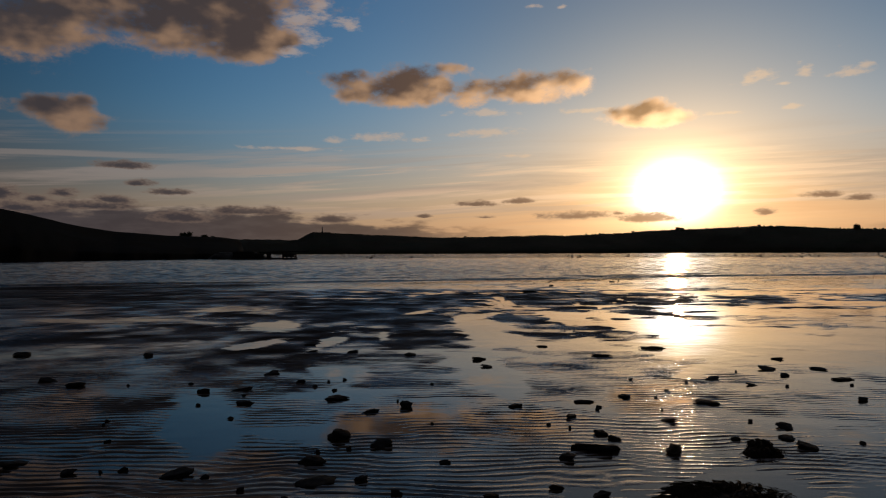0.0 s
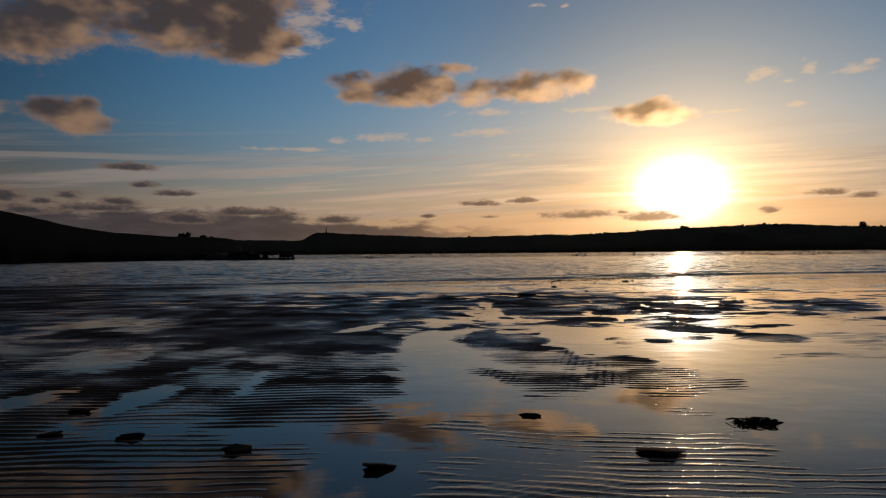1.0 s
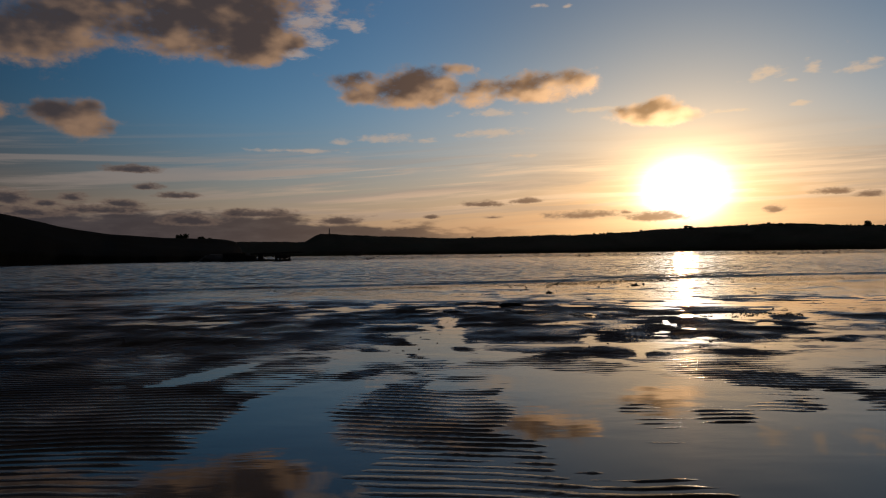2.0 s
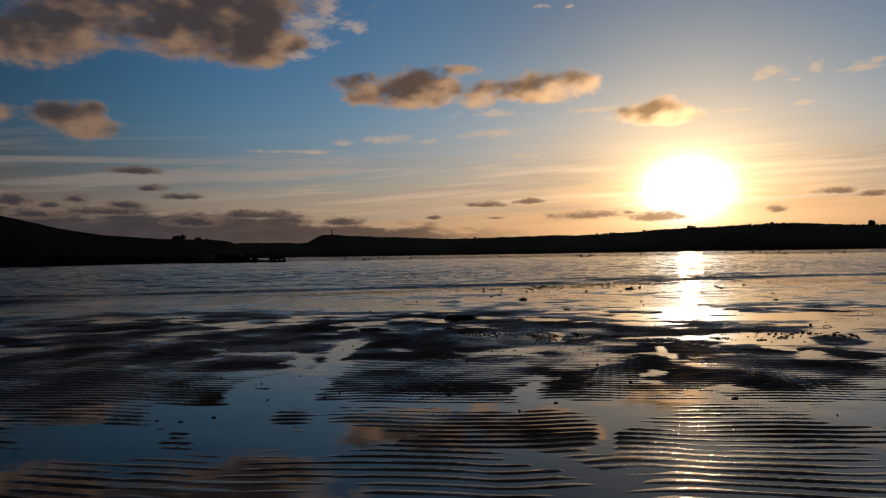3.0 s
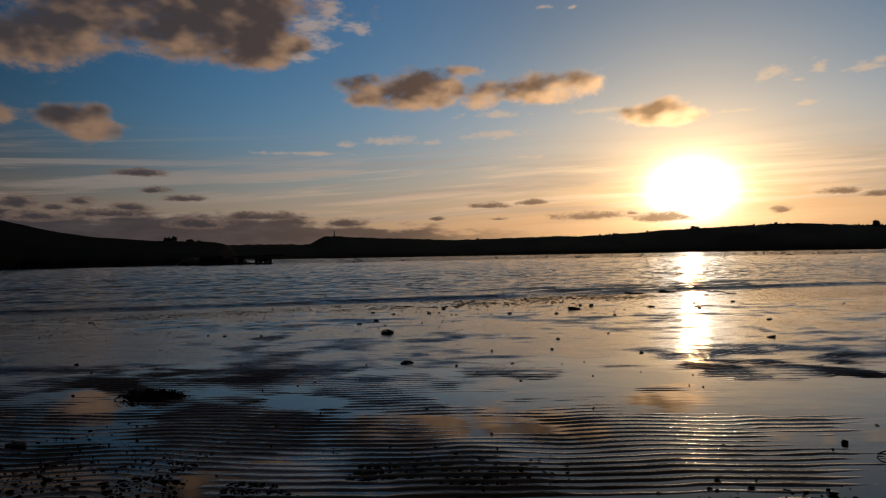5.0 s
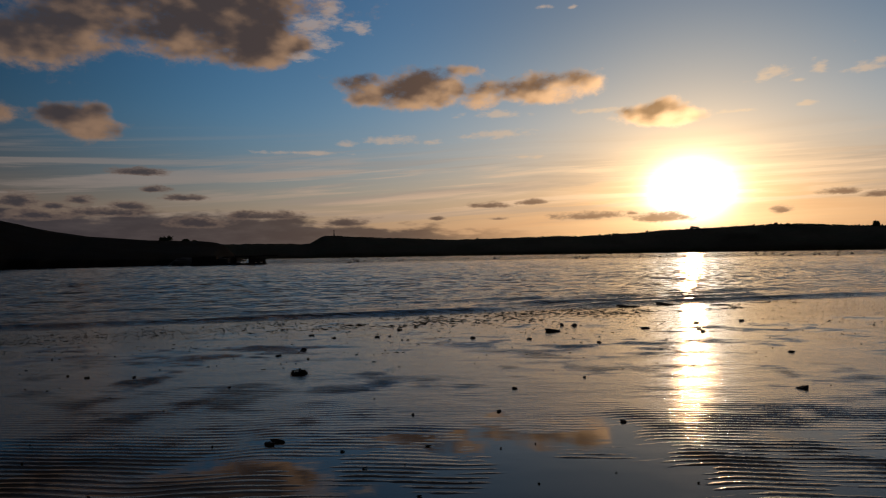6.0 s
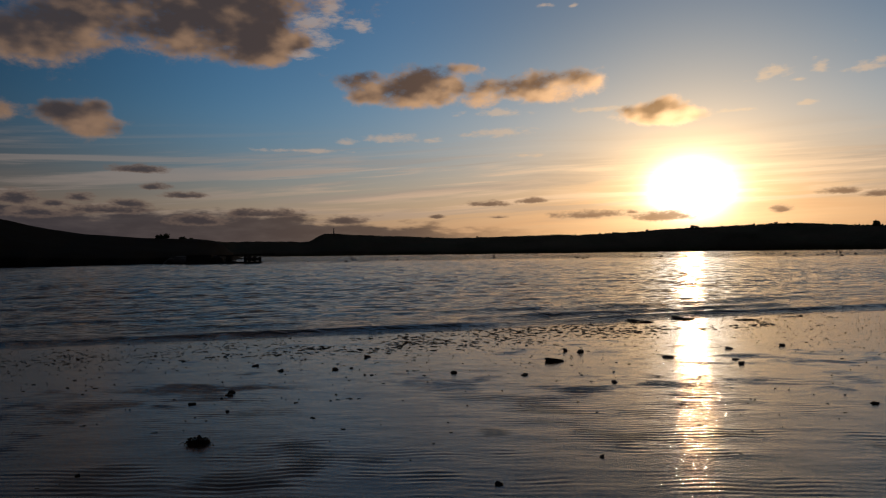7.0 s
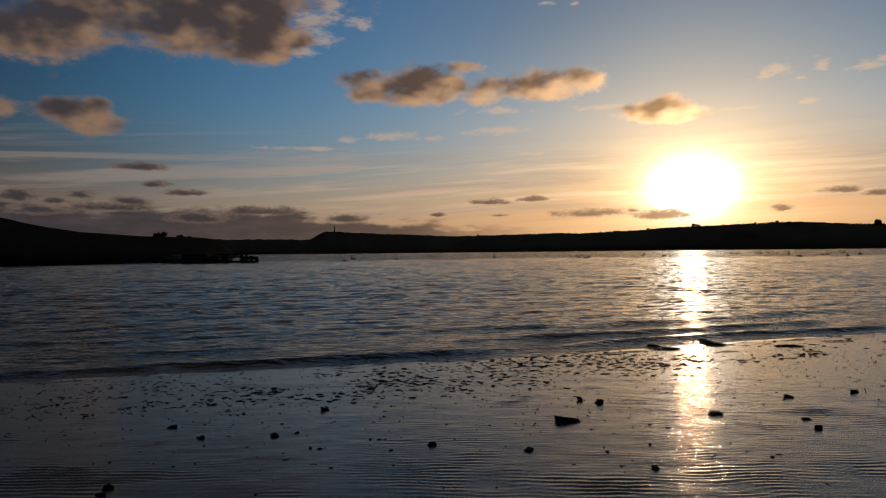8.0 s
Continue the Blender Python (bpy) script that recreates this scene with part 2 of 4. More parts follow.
    air = n.mix(n.math("MULTIPLY", n.steps(deep, 0.0, 1.1), 0.92), air, n.mix(n.steps(deep, 0.2, 1.6), n.mix(near_sun, bright(0.15, 0.105, 0.085), bright(0.95, 0.58, 0.3)), grey))
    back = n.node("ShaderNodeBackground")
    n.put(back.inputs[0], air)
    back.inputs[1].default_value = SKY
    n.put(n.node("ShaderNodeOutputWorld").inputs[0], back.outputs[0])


make_world()


# ---------------------------------------------------------------- materials
def material(name, colours, scale, rough=0.6, spec=0.5, grain=0.0, grain_scale=200.0, ior=1.45, stretch=(1, 1, 1), rough_spread=0.1, each=0.0):
    """Two mixed colours in patches, fine grain on top, relief from the grain."""
    m = bpy.data.materials.new(name)
    m.use_nodes = True
    n = Nodes(m.node_tree)
    place = n.vec("MULTIPLY", n.node("ShaderNodeTexCoord").outputs["Object"], stretch)
    patch = n.noise(place, scale, 5.0, 0.6)
    dust = n.noise(place, grain_scale, 3.0, 0.7)
    col = n.mix(n.steps(patch, 0.35, 0.65), colours[0], colours[1])
    col = n.mix(0.5, col, n.vec("SCALE", col, scale=n.math("MULTIPLY", dust, 2.0)))
    if each:
        tone = n.math("ADD", 1 - each / 2, n.math("MULTIPLY", n.node("ShaderNodeObjectInfo").outputs["Random"], each))
        col = n.vec("SCALE", col, scale=tone)
    b = n.node("ShaderNodeBsdfPrincipled")
    n.put(b.inputs["Base Color"], col)
    n.put(b.inputs["Roughness"], n.steps(patch, 0.3, 0.7, max(rough - rough_spread, 0.01), rough + rough_spread, False))
    b.inputs["IOR"].default_value = ior
    b.inputs["Specular IOR Level"].default_value = spec
    if grain:
        n.put(b.inputs["Normal"], n.bump(dust, 1.0, grain))
    n.put(n.node("ShaderNodeOutputMaterial").inputs[0], b.outputs[0])
    return m


def sand_material():
    """Wet sand: glossy where the film has just drained, duller on the bars."""
    m = bpy.data.materials.new("wet_sand")
    m.use_nodes = True
    n = Nodes(m.node_tree)
    place = n.node("ShaderNodeTexCoord").outputs["Object"]
    drained = n.node("ShaderNodeAttribute", attribute_name="drained").outputs["Fac"]
    patch = n.noise(place, 1.7, 5.0, 0.6)
    dust = n.noise(place, 170.0, 3.0, 0.7)
    col = n.mix(n.steps(patch, 0.35, 0.65), (0.044, 0.030, 0.019), (0.030, 0.021, 0.014))
    col = n.mix(0.5, col, n.vec("SCALE", col, scale=n.math("MULTIPLY", dust, 2.0)))
    b = n.node("ShaderNodeBsdfPrincipled")
    n.put(b.inputs["Base Color"], col)
    n.put(b.inputs["Roughness"], n.math("ADD", n.steps(drained, 0.45, 1.0, 0.04, 0.44), n.math("MULTIPLY", n.math("SUBTRACT", patch, 0.5), 0.05)))
    n.put(b.inputs["Specular IOR Level"], n.steps(drained, 0.0, 1.0, 0.45, 0.015))
    b.inputs["Specular Tint"].default_value = (1.0, 0.705, 0.415, 1.0)
    flecks = n.noise(n.vec("MULTIPLY", place, (0.45, 1.0, 1.0)), 38.0, 4.0, 0.6)
    n.put(b.inputs["Normal"], n.bump(n.math("ADD", n.math("MULTIPLY", dust, 0.0006), n.math("MULTIPLY", flecks, 0.0008)), 1.0, 1.0))
    n.put(n.node("ShaderNodeOutputMaterial").inputs[0], b.outputs[0])
    return m


SAND = sand_material()
STONE = material("wet_stone", ((0.028, 0.024, 0.021), (0.014, 0.013, 0.012)), 18.0, 0.75, 0.12, 0.004, 60.0, each=0.6)
WEED = material("seaweed", ((0.022, 0.016, 0.008), (0.012, 0.010, 0.006)), 30.0, 0.85, 0.05, 0.001, 220.0)
WOODS = material("hill_growth", ((0.03, 0.032, 0.018), (0.042, 0.036, 0.024)), 0.012, 0.95, 0.02, 0.6, 0.15)
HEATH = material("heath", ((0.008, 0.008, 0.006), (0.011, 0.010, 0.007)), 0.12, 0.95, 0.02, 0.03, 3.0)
LEAF = material("dark_leaves", ((0.04, 0.05, 0.022), (0.025, 0.035, 0.016)), 0.6, 0.8, 0.1, 0.02, 4.0)
BARK = material("bark", ((0.07, 0.055, 0.04), (0.045, 0.036, 0.028)), 2.0, 0.9, 0.2, 0.02, 14.0)
ROCK = material("shore_rock", ((0.03, 0.028, 0.025), (0.02, 0.019, 0.017)), 0.5, 0.8, 0.3, 0.03, 5.0)
TIMBER = material("weathered_timber", ((0.03, 0.026, 0.022), (0.02, 0.018, 0.016)), 1.5, 0.9, 0.04, 0.01, 20.0, stretch=(1, 1, 6))
BUOY = material("buoy_plastic", ((0.04, 0.03, 0.025), (0.025, 0.023, 0.023)), 4.0, 0.7, 0.08, 0.0, 60.0, each=0.7)
GRANITE = material("granite", ((0.2, 0.19, 0.17), (0.13, 0.125, 0.115)), 0.4, 0.8, 0.3, 0.02, 6.0)


def liquid(name, base, rough, waves, calm=None, sheen=0.0, spec=0.36):
    """Water: dark body, mirror surface, small waves as (scale, height, stretch)."""
    m = bpy.data.materials.new(name)
    m.use_nodes = True
    n = Nodes(m.node_tree)
    place = n.node("ShaderNodeTexCoord").outputs["Object"]
    height = None
    for scale, tall, stretch in waves:
        h = n.math("MULTIPLY", n.noise(n.vec("MULTIPLY", place, stretch), scale, 3.0, 0.55, 0.3), tall)
        height = h if height is None else n.math("ADD", height, h)
    if calm:
        height = n.math("MULTIPLY", height, n.steps(n.noise(place, calm, 3.0), 0.38, 0.62, 0.15, 1.0))
    b = n.node("ShaderNodeBsdfPrincipled")
    tone = n.noise(place, 0.7, 4.0)
    n.put(b.inputs["Base Color"], n.mix(tone, base, tuple(c * 0.6 for c in base)))
    b.inputs["Roughness"].default_value, b.inputs["IOR"].default_value = rough, 1.333
    b.inputs["Specular IOR Level"].default_value = spec
    b.inputs["Specular Tint"].default_value = (1.0, 0.705, 0.415, 1.0)
    b.inputs["Coat Weight"].default_value, b.inputs["Coat Roughness"].default_value, b.inputs["Coat IOR"].default_value = sheen, 0.26, 1.333
    n.put(b.inputs["Normal"], n.bump(height, 1.0, 1.0))
    n.put(n.node("ShaderNodeOutputMaterial").inputs[0], b.outputs[0])
    return m


FILM = liquid("water_film", (0.040, 0.024, 0.010), 0.028, [(3.0, 0.0012, (0.5, 1, 1)), (14.0, 0.0004, (0.3, 1, 1))], 1.3, 0.05, 0.5)
SEA = liquid("sea_water", (0.022, 0.024, 0.024), 0.05, [(0.8, 0.06, (0.6, 1, 1)), (2.6, 0.036, (0.6, 1, 1)), (7.0, 0.036, (0.55, 1, 1)), (17.0, 0.014, (0.6, 1, 1))], None, 0.03, 0.21)


# ---------------------------------------------------------------- helpers
def grid_noise(x, y, seed=0):
    """Smooth noise in -1..1 for arrays of places."""
    r = np.random.RandomState(seed)
    table = r.uniform(-1, 1, (256, 256))
    xi, yi = np.floor(x).astype(int), np.floor(y).astype(int)
    u, v = x - xi, y - yi
    u, v = u * u * u * (u * (u * 6 - 15) + 10), v * v * v * (v * (v * 6 - 15) + 10)
    a, b = table[xi % 256, yi % 256], table[(xi + 1) % 256, yi % 256]
    c, d = table[xi % 256, (yi + 1) % 256], table[(xi + 1) % 256, (yi + 1) % 256]
    return (a * (1 - u) + b * u) * (1 - v) + (c * (1 - u) + d * u) * v


def rough_noise(x, y, seed=0, octaves=4, gain=0.5):
    total, size, norm = 0.0, 1.0, 0.0
    for k in range(octaves):
        total = total + size * grid_noise(x * 2**k + 13.7 * k, y * 2**k - 7.3 * k, seed + k)
        norm += size
        size *= gain
    return total / norm


def smooth(a, b, v):
    t = np.clip((v - a) / (b - a), 0, 1)
    return t * t * (3 - 2 * t)


def sheet(name, x, y, z, mat):
    """A mesh over a grid of places: arrays of one shape."""
    rows, cols = x.shape
    me = bpy.data.meshes.new(name)
    me.vertices.add(rows * cols)
    me.vertices.foreach_set("co", np.stack([x, y, z], -1).astype(np.float32).ravel())
    i = (np.arange(rows - 1)[:, None] * cols + np.arange(cols - 1)[None]).ravel()
    quads = np.stack([i, i + 1, i + cols + 1, i + cols], -1).ravel()
    me.loops.add(len(quads))
    me.loops.foreach_set("vertex_index", quads.astype(np.int32))
    me.polygons.add(len(i))
    me.polygons.foreach_set("loop_start", np.arange(0, len(quads), 4, dtype=np.int32))
    me.update(calc_edges=True)
    me.polygons.foreach_set("use_smooth", np.ones(len(i), dtype=bool))
    me.materials.append(mat)
    return new(name, me)


def spread(lo, hi, step, far_lo, far_hi, growth):
    """Even steps between lo and hi, growing ones outside."""
    mid = list(np.arange(lo, hi + step / 2, step))
    s, v = step, mid[0]
    before, after = [], []
    while v > far_lo:
        s *= growth
        v -= s
        before.append(v)
    s, v = step, mid[-1]
    while v < far_hi:
        s *= growth
        v += s
        after.append(v)
    return np.array(before[::-1] + mid + after)


def finish(bm, name, mat, flat=False):
    me = bpy.data.meshes.new(name)
    bm.to_mesh(me)
    bm.free()
    if not flat:
        me.polygons.foreach_set("use_smooth", np.ones(len(me.polygons), dtype=bool))
    me.materials.append(mat)
    return me


def part(name, bm, mat, parent, label="", flat=False):
    ob = new(name, finish(bm, name, mat, flat))
    ob.parent = parent
    return tagged(ob, label)


def box(bm, sx, sy, sz, m=Matrix(), bevel=0.0):
    made = bmesh.ops.create_cube(bm, size=1.0, matrix=m @ Matrix.Diagonal((sx, sy, sz, 1)))["verts"]
    if bevel:
        edges = list({e for v in made for e in v.link_edges})
        bmesh.ops.bevel(bm, geom=edges, offset=bevel, segments=2, affect="EDGES", profile=0.6)


def cone(bm, r1, r2, depth, m=Matrix(), sides=10):
    bmesh.ops.create_cone(bm, cap_ends=True, segments=sides, radius1=r1, radius2=r2, depth=depth, matrix=m)


# ---------------------------------------------------------------- ground
FALL = 0.00474
SEA_LEVEL = -0.087


def shore(x):
    """How far ahead the water's edge lies."""
    x = np.asarray(x, float)
    return 17.55 + 0.215 * np.clip(x, -12, 14) + 0.35 * np.tanh((x - 4.5) / 2.0) + 0.12 * np.sin(x * 0.9) + 0.02 * (x - np.clip(x, -12, 14))


def plane(x, y):
    """The even fall of the flat towards the sea, steeper under water."""
    v = y - shore(x)
    k = smooth(-2.5, 0.0, v)
    z = -FALL * np.clip(y, -60, 60) * (1 - k) + SEA_LEVEL * k
    return z - 0.05 * np.clip(v, 0, 60) - 0.0015 * np.clip(v - 0.0, -1, 0)


# what lies where on the flat, as slanted ovals: lie of the sand, middle x, y, half width as x, y, half length as x, y
P, R, B, D = -0.72, 0.20, 0.48, 0.92  # pool, rippled under the film, half drained bar, drained bar
FLAT_START = [(R, 0.28, 2.26, 0.50, 0.02, 0.06, 0.46), (R, -1.35, 2.66, 0.31, -0.01, -0.21, 0.41), (P, -0.89, 2.65, 0.11, 0.02, -0.17, 0.50), (B, -2.08, 3.80, 0.30, -0.01, -0.19, 0.35),
              (B, -1.53, 3.79, 0.39, -0.04, -0.07, 0.17), (B, -0.16, 3.68, 0.27, -0.05, -0.03, 0.64), (R, 0.76, 3.18, 0.26, -0.01, 0.10, 0.43), (P, 0.88, 1.86, 0.16, -0.00, 0.06, 0.13),
              (R, 1.15, 1.87, 0.11, -0.00, 0.04, 0.06), (B, -0.77, 3.83, 0.17, -0.20, -0.05, 0.24), (R, -0.51, 2.73, 0.24, -0.06, -0.05, 0.28), (R, -0.96, 1.91, 0.23, -0.01, -0.07, 0.14),
              (P, 0.30, 3.37, 0.09, -0.23, 0.02, 0.27)]
FLAT_FIRST_A = [(B, -2.17, 6.12, 0.16, 0.05, -0.13, 0.22), (D, -0.85, 6.09, 0.20, 0.41, -0.10, 0.37), (D, -0.26, 6.38, 0.38, 0.15, -0.09, 0.66), (B, -0.10, 4.76, 0.37, -0.02, -0.06, 0.42),
                (R, -0.27, 4.15, 0.30, -0.07, -0.09, 0.33), (R, -0.07, 3.57, 0.22, -0.02, -0.04, 0.18), (B, -0.67, 3.99, 0.17, 0.01, -0.04, 0.10), (P, -0.52, 3.64, 0.14, 0.02, -0.08, 0.17),
                (P, -1.38, 6.19, 0.09, 0.22, -0.15, 0.39), (P, -0.73, 4.97, 0.06, 0.32, -0.05, 0.16), (P, -1.23, 4.80, 0.14, 0.31, -0.06, 0.12), (P, 0.24, 3.96, 0.17, -0.04, -0.01, 0.28),
                (P, 0.28, 3.53, 0.17, 0.00, -0.00, 0.11), (P, 0.47, 6.05, 0.25, -0.02, 0.02, 0.52)]
FLAT_FIRST_B = [(P, 0.50, 5.12, 0.19, -0.01, 0.02, 0.38), (D, 0.94, 6.62, 0.29, -0.23, 0.06, 0.48), (B, 1.01, 5.87, 0.28, -0.11, 0.03, 0.19), (B, 0.95, 5.10, 0.18, -0.01, 0.02, 0.13),
                (R, 0.85, 4.01, 0.44, -0.03, 0.06, 0.26), (R, 0.92, 3.57, 0.37, -0.06, 0.07, 0.21), (R, 0.85, 4.29, 0.32, -0.04, 0.02, 0.12), (B, 0.51, 4.49, 0.10, -0.00, 0.01, 0.12),
                (P, 1.87, 4.57, 0.28, -0.01, 0.27, 0.49), (P, 1.46, 3.65, 0.09, -0.00, 0.14, 0.22), (P, 1.72, 5.29, 0.38, -0.11, 0.14, 0.36)]
FLAT_NEAR_A = [(D, -1.01, 7.40, 0.43, 0.18, -0.33, 0.81), (D, -0.14, 6.92, 0.28, 0.02, -0.14, 0.60), (D, -0.19, 8.44, 0.35, 0.15, -0.07, 0.43), (D, -1.35, 8.75, 0.57, 0.25, -0.16, 0.44),
               (R, -1.02, 6.39, 0.20, 0.05, -0.26, 0.47), (R, -0.61, 5.55, 0.12, -0.02, -0.13, 0.23), (R, -0.13, 5.92, 0.35, -0.03, -0.11, 0.35), (R, 0.03, 5.36, 0.27, -0.04, -0.09, 0.27),
               (R, 0.00, 5.05, 0.34, -0.01, -0.06, 0.14), (P, -0.35, 5.30, -0.01, 0.27, -0.03, 0.06), (P, -0.14, 7.51, 0.15, 0.31, -0.03, 0.13), (P, 0.40, 6.47, 0.14, 0.23, -0.04, 0.49),
               (P, 0.45, 5.47, 0.12, 0.04, -0.03, 0.36), (P, 0.53, 5.05, 0.16, -0.01, -0.01, 0.14)]
FLAT_NEAR_B = [(P, 0.65, 8.13, 0.31, 0.31, -0.00, 0.38), (B, 0.86, 6.56, 0.30, -0.04, 0.02, 0.31), (D, 0.78, 7.00, 0.14, 0.07, 0.01, 0.32), (R, 0.93, 5.97, 0.23, -0.05, 0.03, 0.30),
               (R, 0.68, 5.50, 0.10, -0.06, 0.00, 0.14), (R, 0.89, 5.28, 0.14, -0.02, 0.03, 0.26), (R, 0.91, 4.93, 0.20, -0.02, 0.01, 0.05), (P, 1.11, 5.44, 0.02, -0.10, 0.03, 0.16),
               (P, 1.39, 6.82, 0.17, -0.10, 0.11, 0.50), (R, 1.38, 5.73, 0.11, -0.06, 0.05, 0.17), (R, 1.39, 5.39, 0.25, -0.03, 0.06, 0.16), (R, 1.44, 5.14, 0.29, -0.00, 0.05, 0.12),
               (R, 1.32, 4.94, 0.14, -0.01, 0.03, 0.06), (P, 2.14, 6.20, 0.32, -0.11, 0.20, 0.38)]
FLAT_NEAR_C = [(P, 1.95, 5.59, 0.17, 0.01, 0.11, 0.18), (B, 1.83, 6.54, 0.10, -0.01, 0.05, 0.12), (B, 2.12, 6.68, 0.09, -0.01, 0.04, 0.10), (D, 2.59, 6.65, 0.16, -0.12, 0.13, 0.21),
               (D, 2.30, 7.21, 0.24, -0.19, 0.08, 0.18), (D, 1.84, 7.81, 0.36, 0.17, 0.06, 0.21), (D, 0.56, 7.47, 0.07, 0.06, -0.00, 0.10)]
FLAT_MIDDLE_A = [(D, -0.36, 9.57, 0.31, 0.06, -0.43, 0.80), (D, 0.03, 9.88, 0.23, -0.08, -0.14, 0.36), (D, 0.38, 9.40, 0.26, 0.13, -0.07, 0.20), (D, 0.47, 10.36, 0.27, 0.14, -0.10, 0.39),
                 (D, 0.10, 8.62, 0.19, 0.04, -0.08, 0.15), (R, 0.30, 8.32, 0.08, -0.03, -0.05, 0.08), (R, 0.52, 8.28, 0.09, -0.03, -0.09, 0.19), (B, 0.64, 8.58, 0.13, 0.04, -0.06, 0.17),
                 (R, 0.77, 7.95, 0.06, -0.00, -0.03, 0.08), (R, 1.07, 8.22, 0.08, -0.06, -0.05, 0.24), (R, 0.58, 7.72, 0.09, -0.00, -0.08, 0.14), (R, 1.03, 7.64, 0.16, 0.01, -0.04, 0.12),
                 (P, 0.88, 8.61, 0.01, 0.55, -0.12, 0.49), (P, 0.62, 7.99, 0.06, 0.03, -0.06, 0.12)]
FLAT_MIDDLE_B = [(D, 1.21, 9.92, 0.24, 0.09, -0.03, 0.31), (D, 1.53, 9.30, 0.32, 0.04, 0.00, 0.25), (D, 1.42, 8.68, 0.45, -0.04, -0.01, 0.23), (B, 1.44, 8.21, 0.30, -0.04, -0.01, 0.19),
                 (B, 1.87, 8.19, 0.13, -0.01, 0.03, 0.16), (R, 1.55, 7.82, 0.28, -0.03, 0.00, 0.15), (R, 1.61, 7.61, 0.26, 0.00, 0.01, 0.11), (P, 1.93, 8.68, 0.09, 0.16, 0.02, 0.14),
                 (P, 2.02, 8.14, 0.10, 0.25, 0.04, 0.17), (P, 1.82, 7.70, 0.10, -0.08, 0.01, 0.04), (R, 2.11, 8.76, 0.14, -0.03, 0.02, 0.11), (D, 2.20, 9.07, 0.08, -0.01, 0.03, 0.12),
                 (B, 2.39, 8.64, 0.19, -0.03, 0.07, 0.21), (R, 2.37, 8.05, 0.30, -0.02, 0.11, 0.26)]
FLAT_MIDDLE_C = [(R, 2.23, 7.64, 0.30, -0.02, 0.08, 0.18), (D, 2.85, 8.76, 0.16, 0.02, 0.10, 0.20), (P, 2.63, 8.96, 0.00, 0.29, 0.03, 0.08), (P, 2.78, 8.19, 0.06, -0.09, 0.06, 0.10)]
FLAT_BARS_A = [(D, 0.45, 10.28, 0.31, -0.11, -0.15, 0.34), (D, 0.43, 10.98, 0.27, 0.13, -0.11, 0.29), (B, 0.18, 9.82, 0.14, -0.06, -0.11, 0.19), (B, 0.49, 9.59, 0.12, 0.02, -0.03, 0.06),
               (B, 0.45, 9.39, 0.05, 0.07, -0.06, 0.10), (R, 0.70, 9.30, 0.05, 0.04, -0.05, 0.09), (R, 0.81, 9.06, 0.11, 0.06, -0.03, 0.06), (B, -0.19, 12.21, 0.34, 0.16, -0.14, 0.36),
               (B, -0.56, 11.35, 0.35, -0.02, -0.14, 0.25), (B, 0.73, 11.64, 0.25, 0.10, -0.05, 0.18), (R, 1.37, 9.35, 0.29, -0.02, -0.04, 0.19), (D, 1.23, 9.68, 0.18, -0.00, -0.04, 0.16),
               (B, 1.61, 9.20, 0.38, -0.05, -0.03, 0.21), (D, 1.89, 10.09, 0.32, 0.07, -0.01, 0.33)]
FLAT_BARS_B = [(D, 1.88, 9.62, 0.11, 0.00, -0.00, 0.07), (B, 1.60, 10.40, 0.17, 0.00, -0.02, 0.23), (B, 1.38, 8.83, 0.35, -0.02, -0.05, 0.16), (R, 1.42, 8.63, 0.40, -0.04, -0.06, 0.18),
               (P, 0.99, 8.89, 0.03, 0.47, -0.06, 0.12), (P, 0.98, 9.96, 0.02, 0.45, -0.05, 0.15), (R, 2.16, 9.33, 0.16, 0.21, 0.02, 0.22), (B, 2.31, 9.67, 0.15, -0.04, 0.02, 0.17),
               (R, 2.14, 8.61, 0.25, -0.01, 0.02, 0.20), (R, 2.17, 8.85, 0.19, -0.01, 0.02, 0.14), (P, 1.88, 8.62, 0.04, 0.15, -0.00, 0.09), (P, 2.37, 8.86, 0.05, 0.04, 0.03, 0.14),
               (P, 2.69, 9.52, 0.09, 0.10, 0.06, 0.21), (P, 2.45, 8.50, 0.06, -0.08, 0.02, 0.06)]
FLAT_BARS_C = [(D, 2.49, 9.42, 0.07, -0.07, 0.04, 0.18), (B, 2.64, 9.76, 0.07, -0.03, 0.02, 0.09), (B, 2.84, 8.88, 0.34, -0.07, 0.12, 0.25), (D, 3.05, 9.45, 0.21, -0.12, 0.16, 0.36),
               (R, 2.74, 8.48, 0.21, -0.01, 0.07, 0.13), (P, 3.47, 10.10, 0.26, 0.06, 0.10, 0.21), (P, 3.39, 9.46, 0.14, 0.11, 0.06, 0.11), (D, 3.71, 9.85, 0.09, -0.09, 0.11, 0.18)]
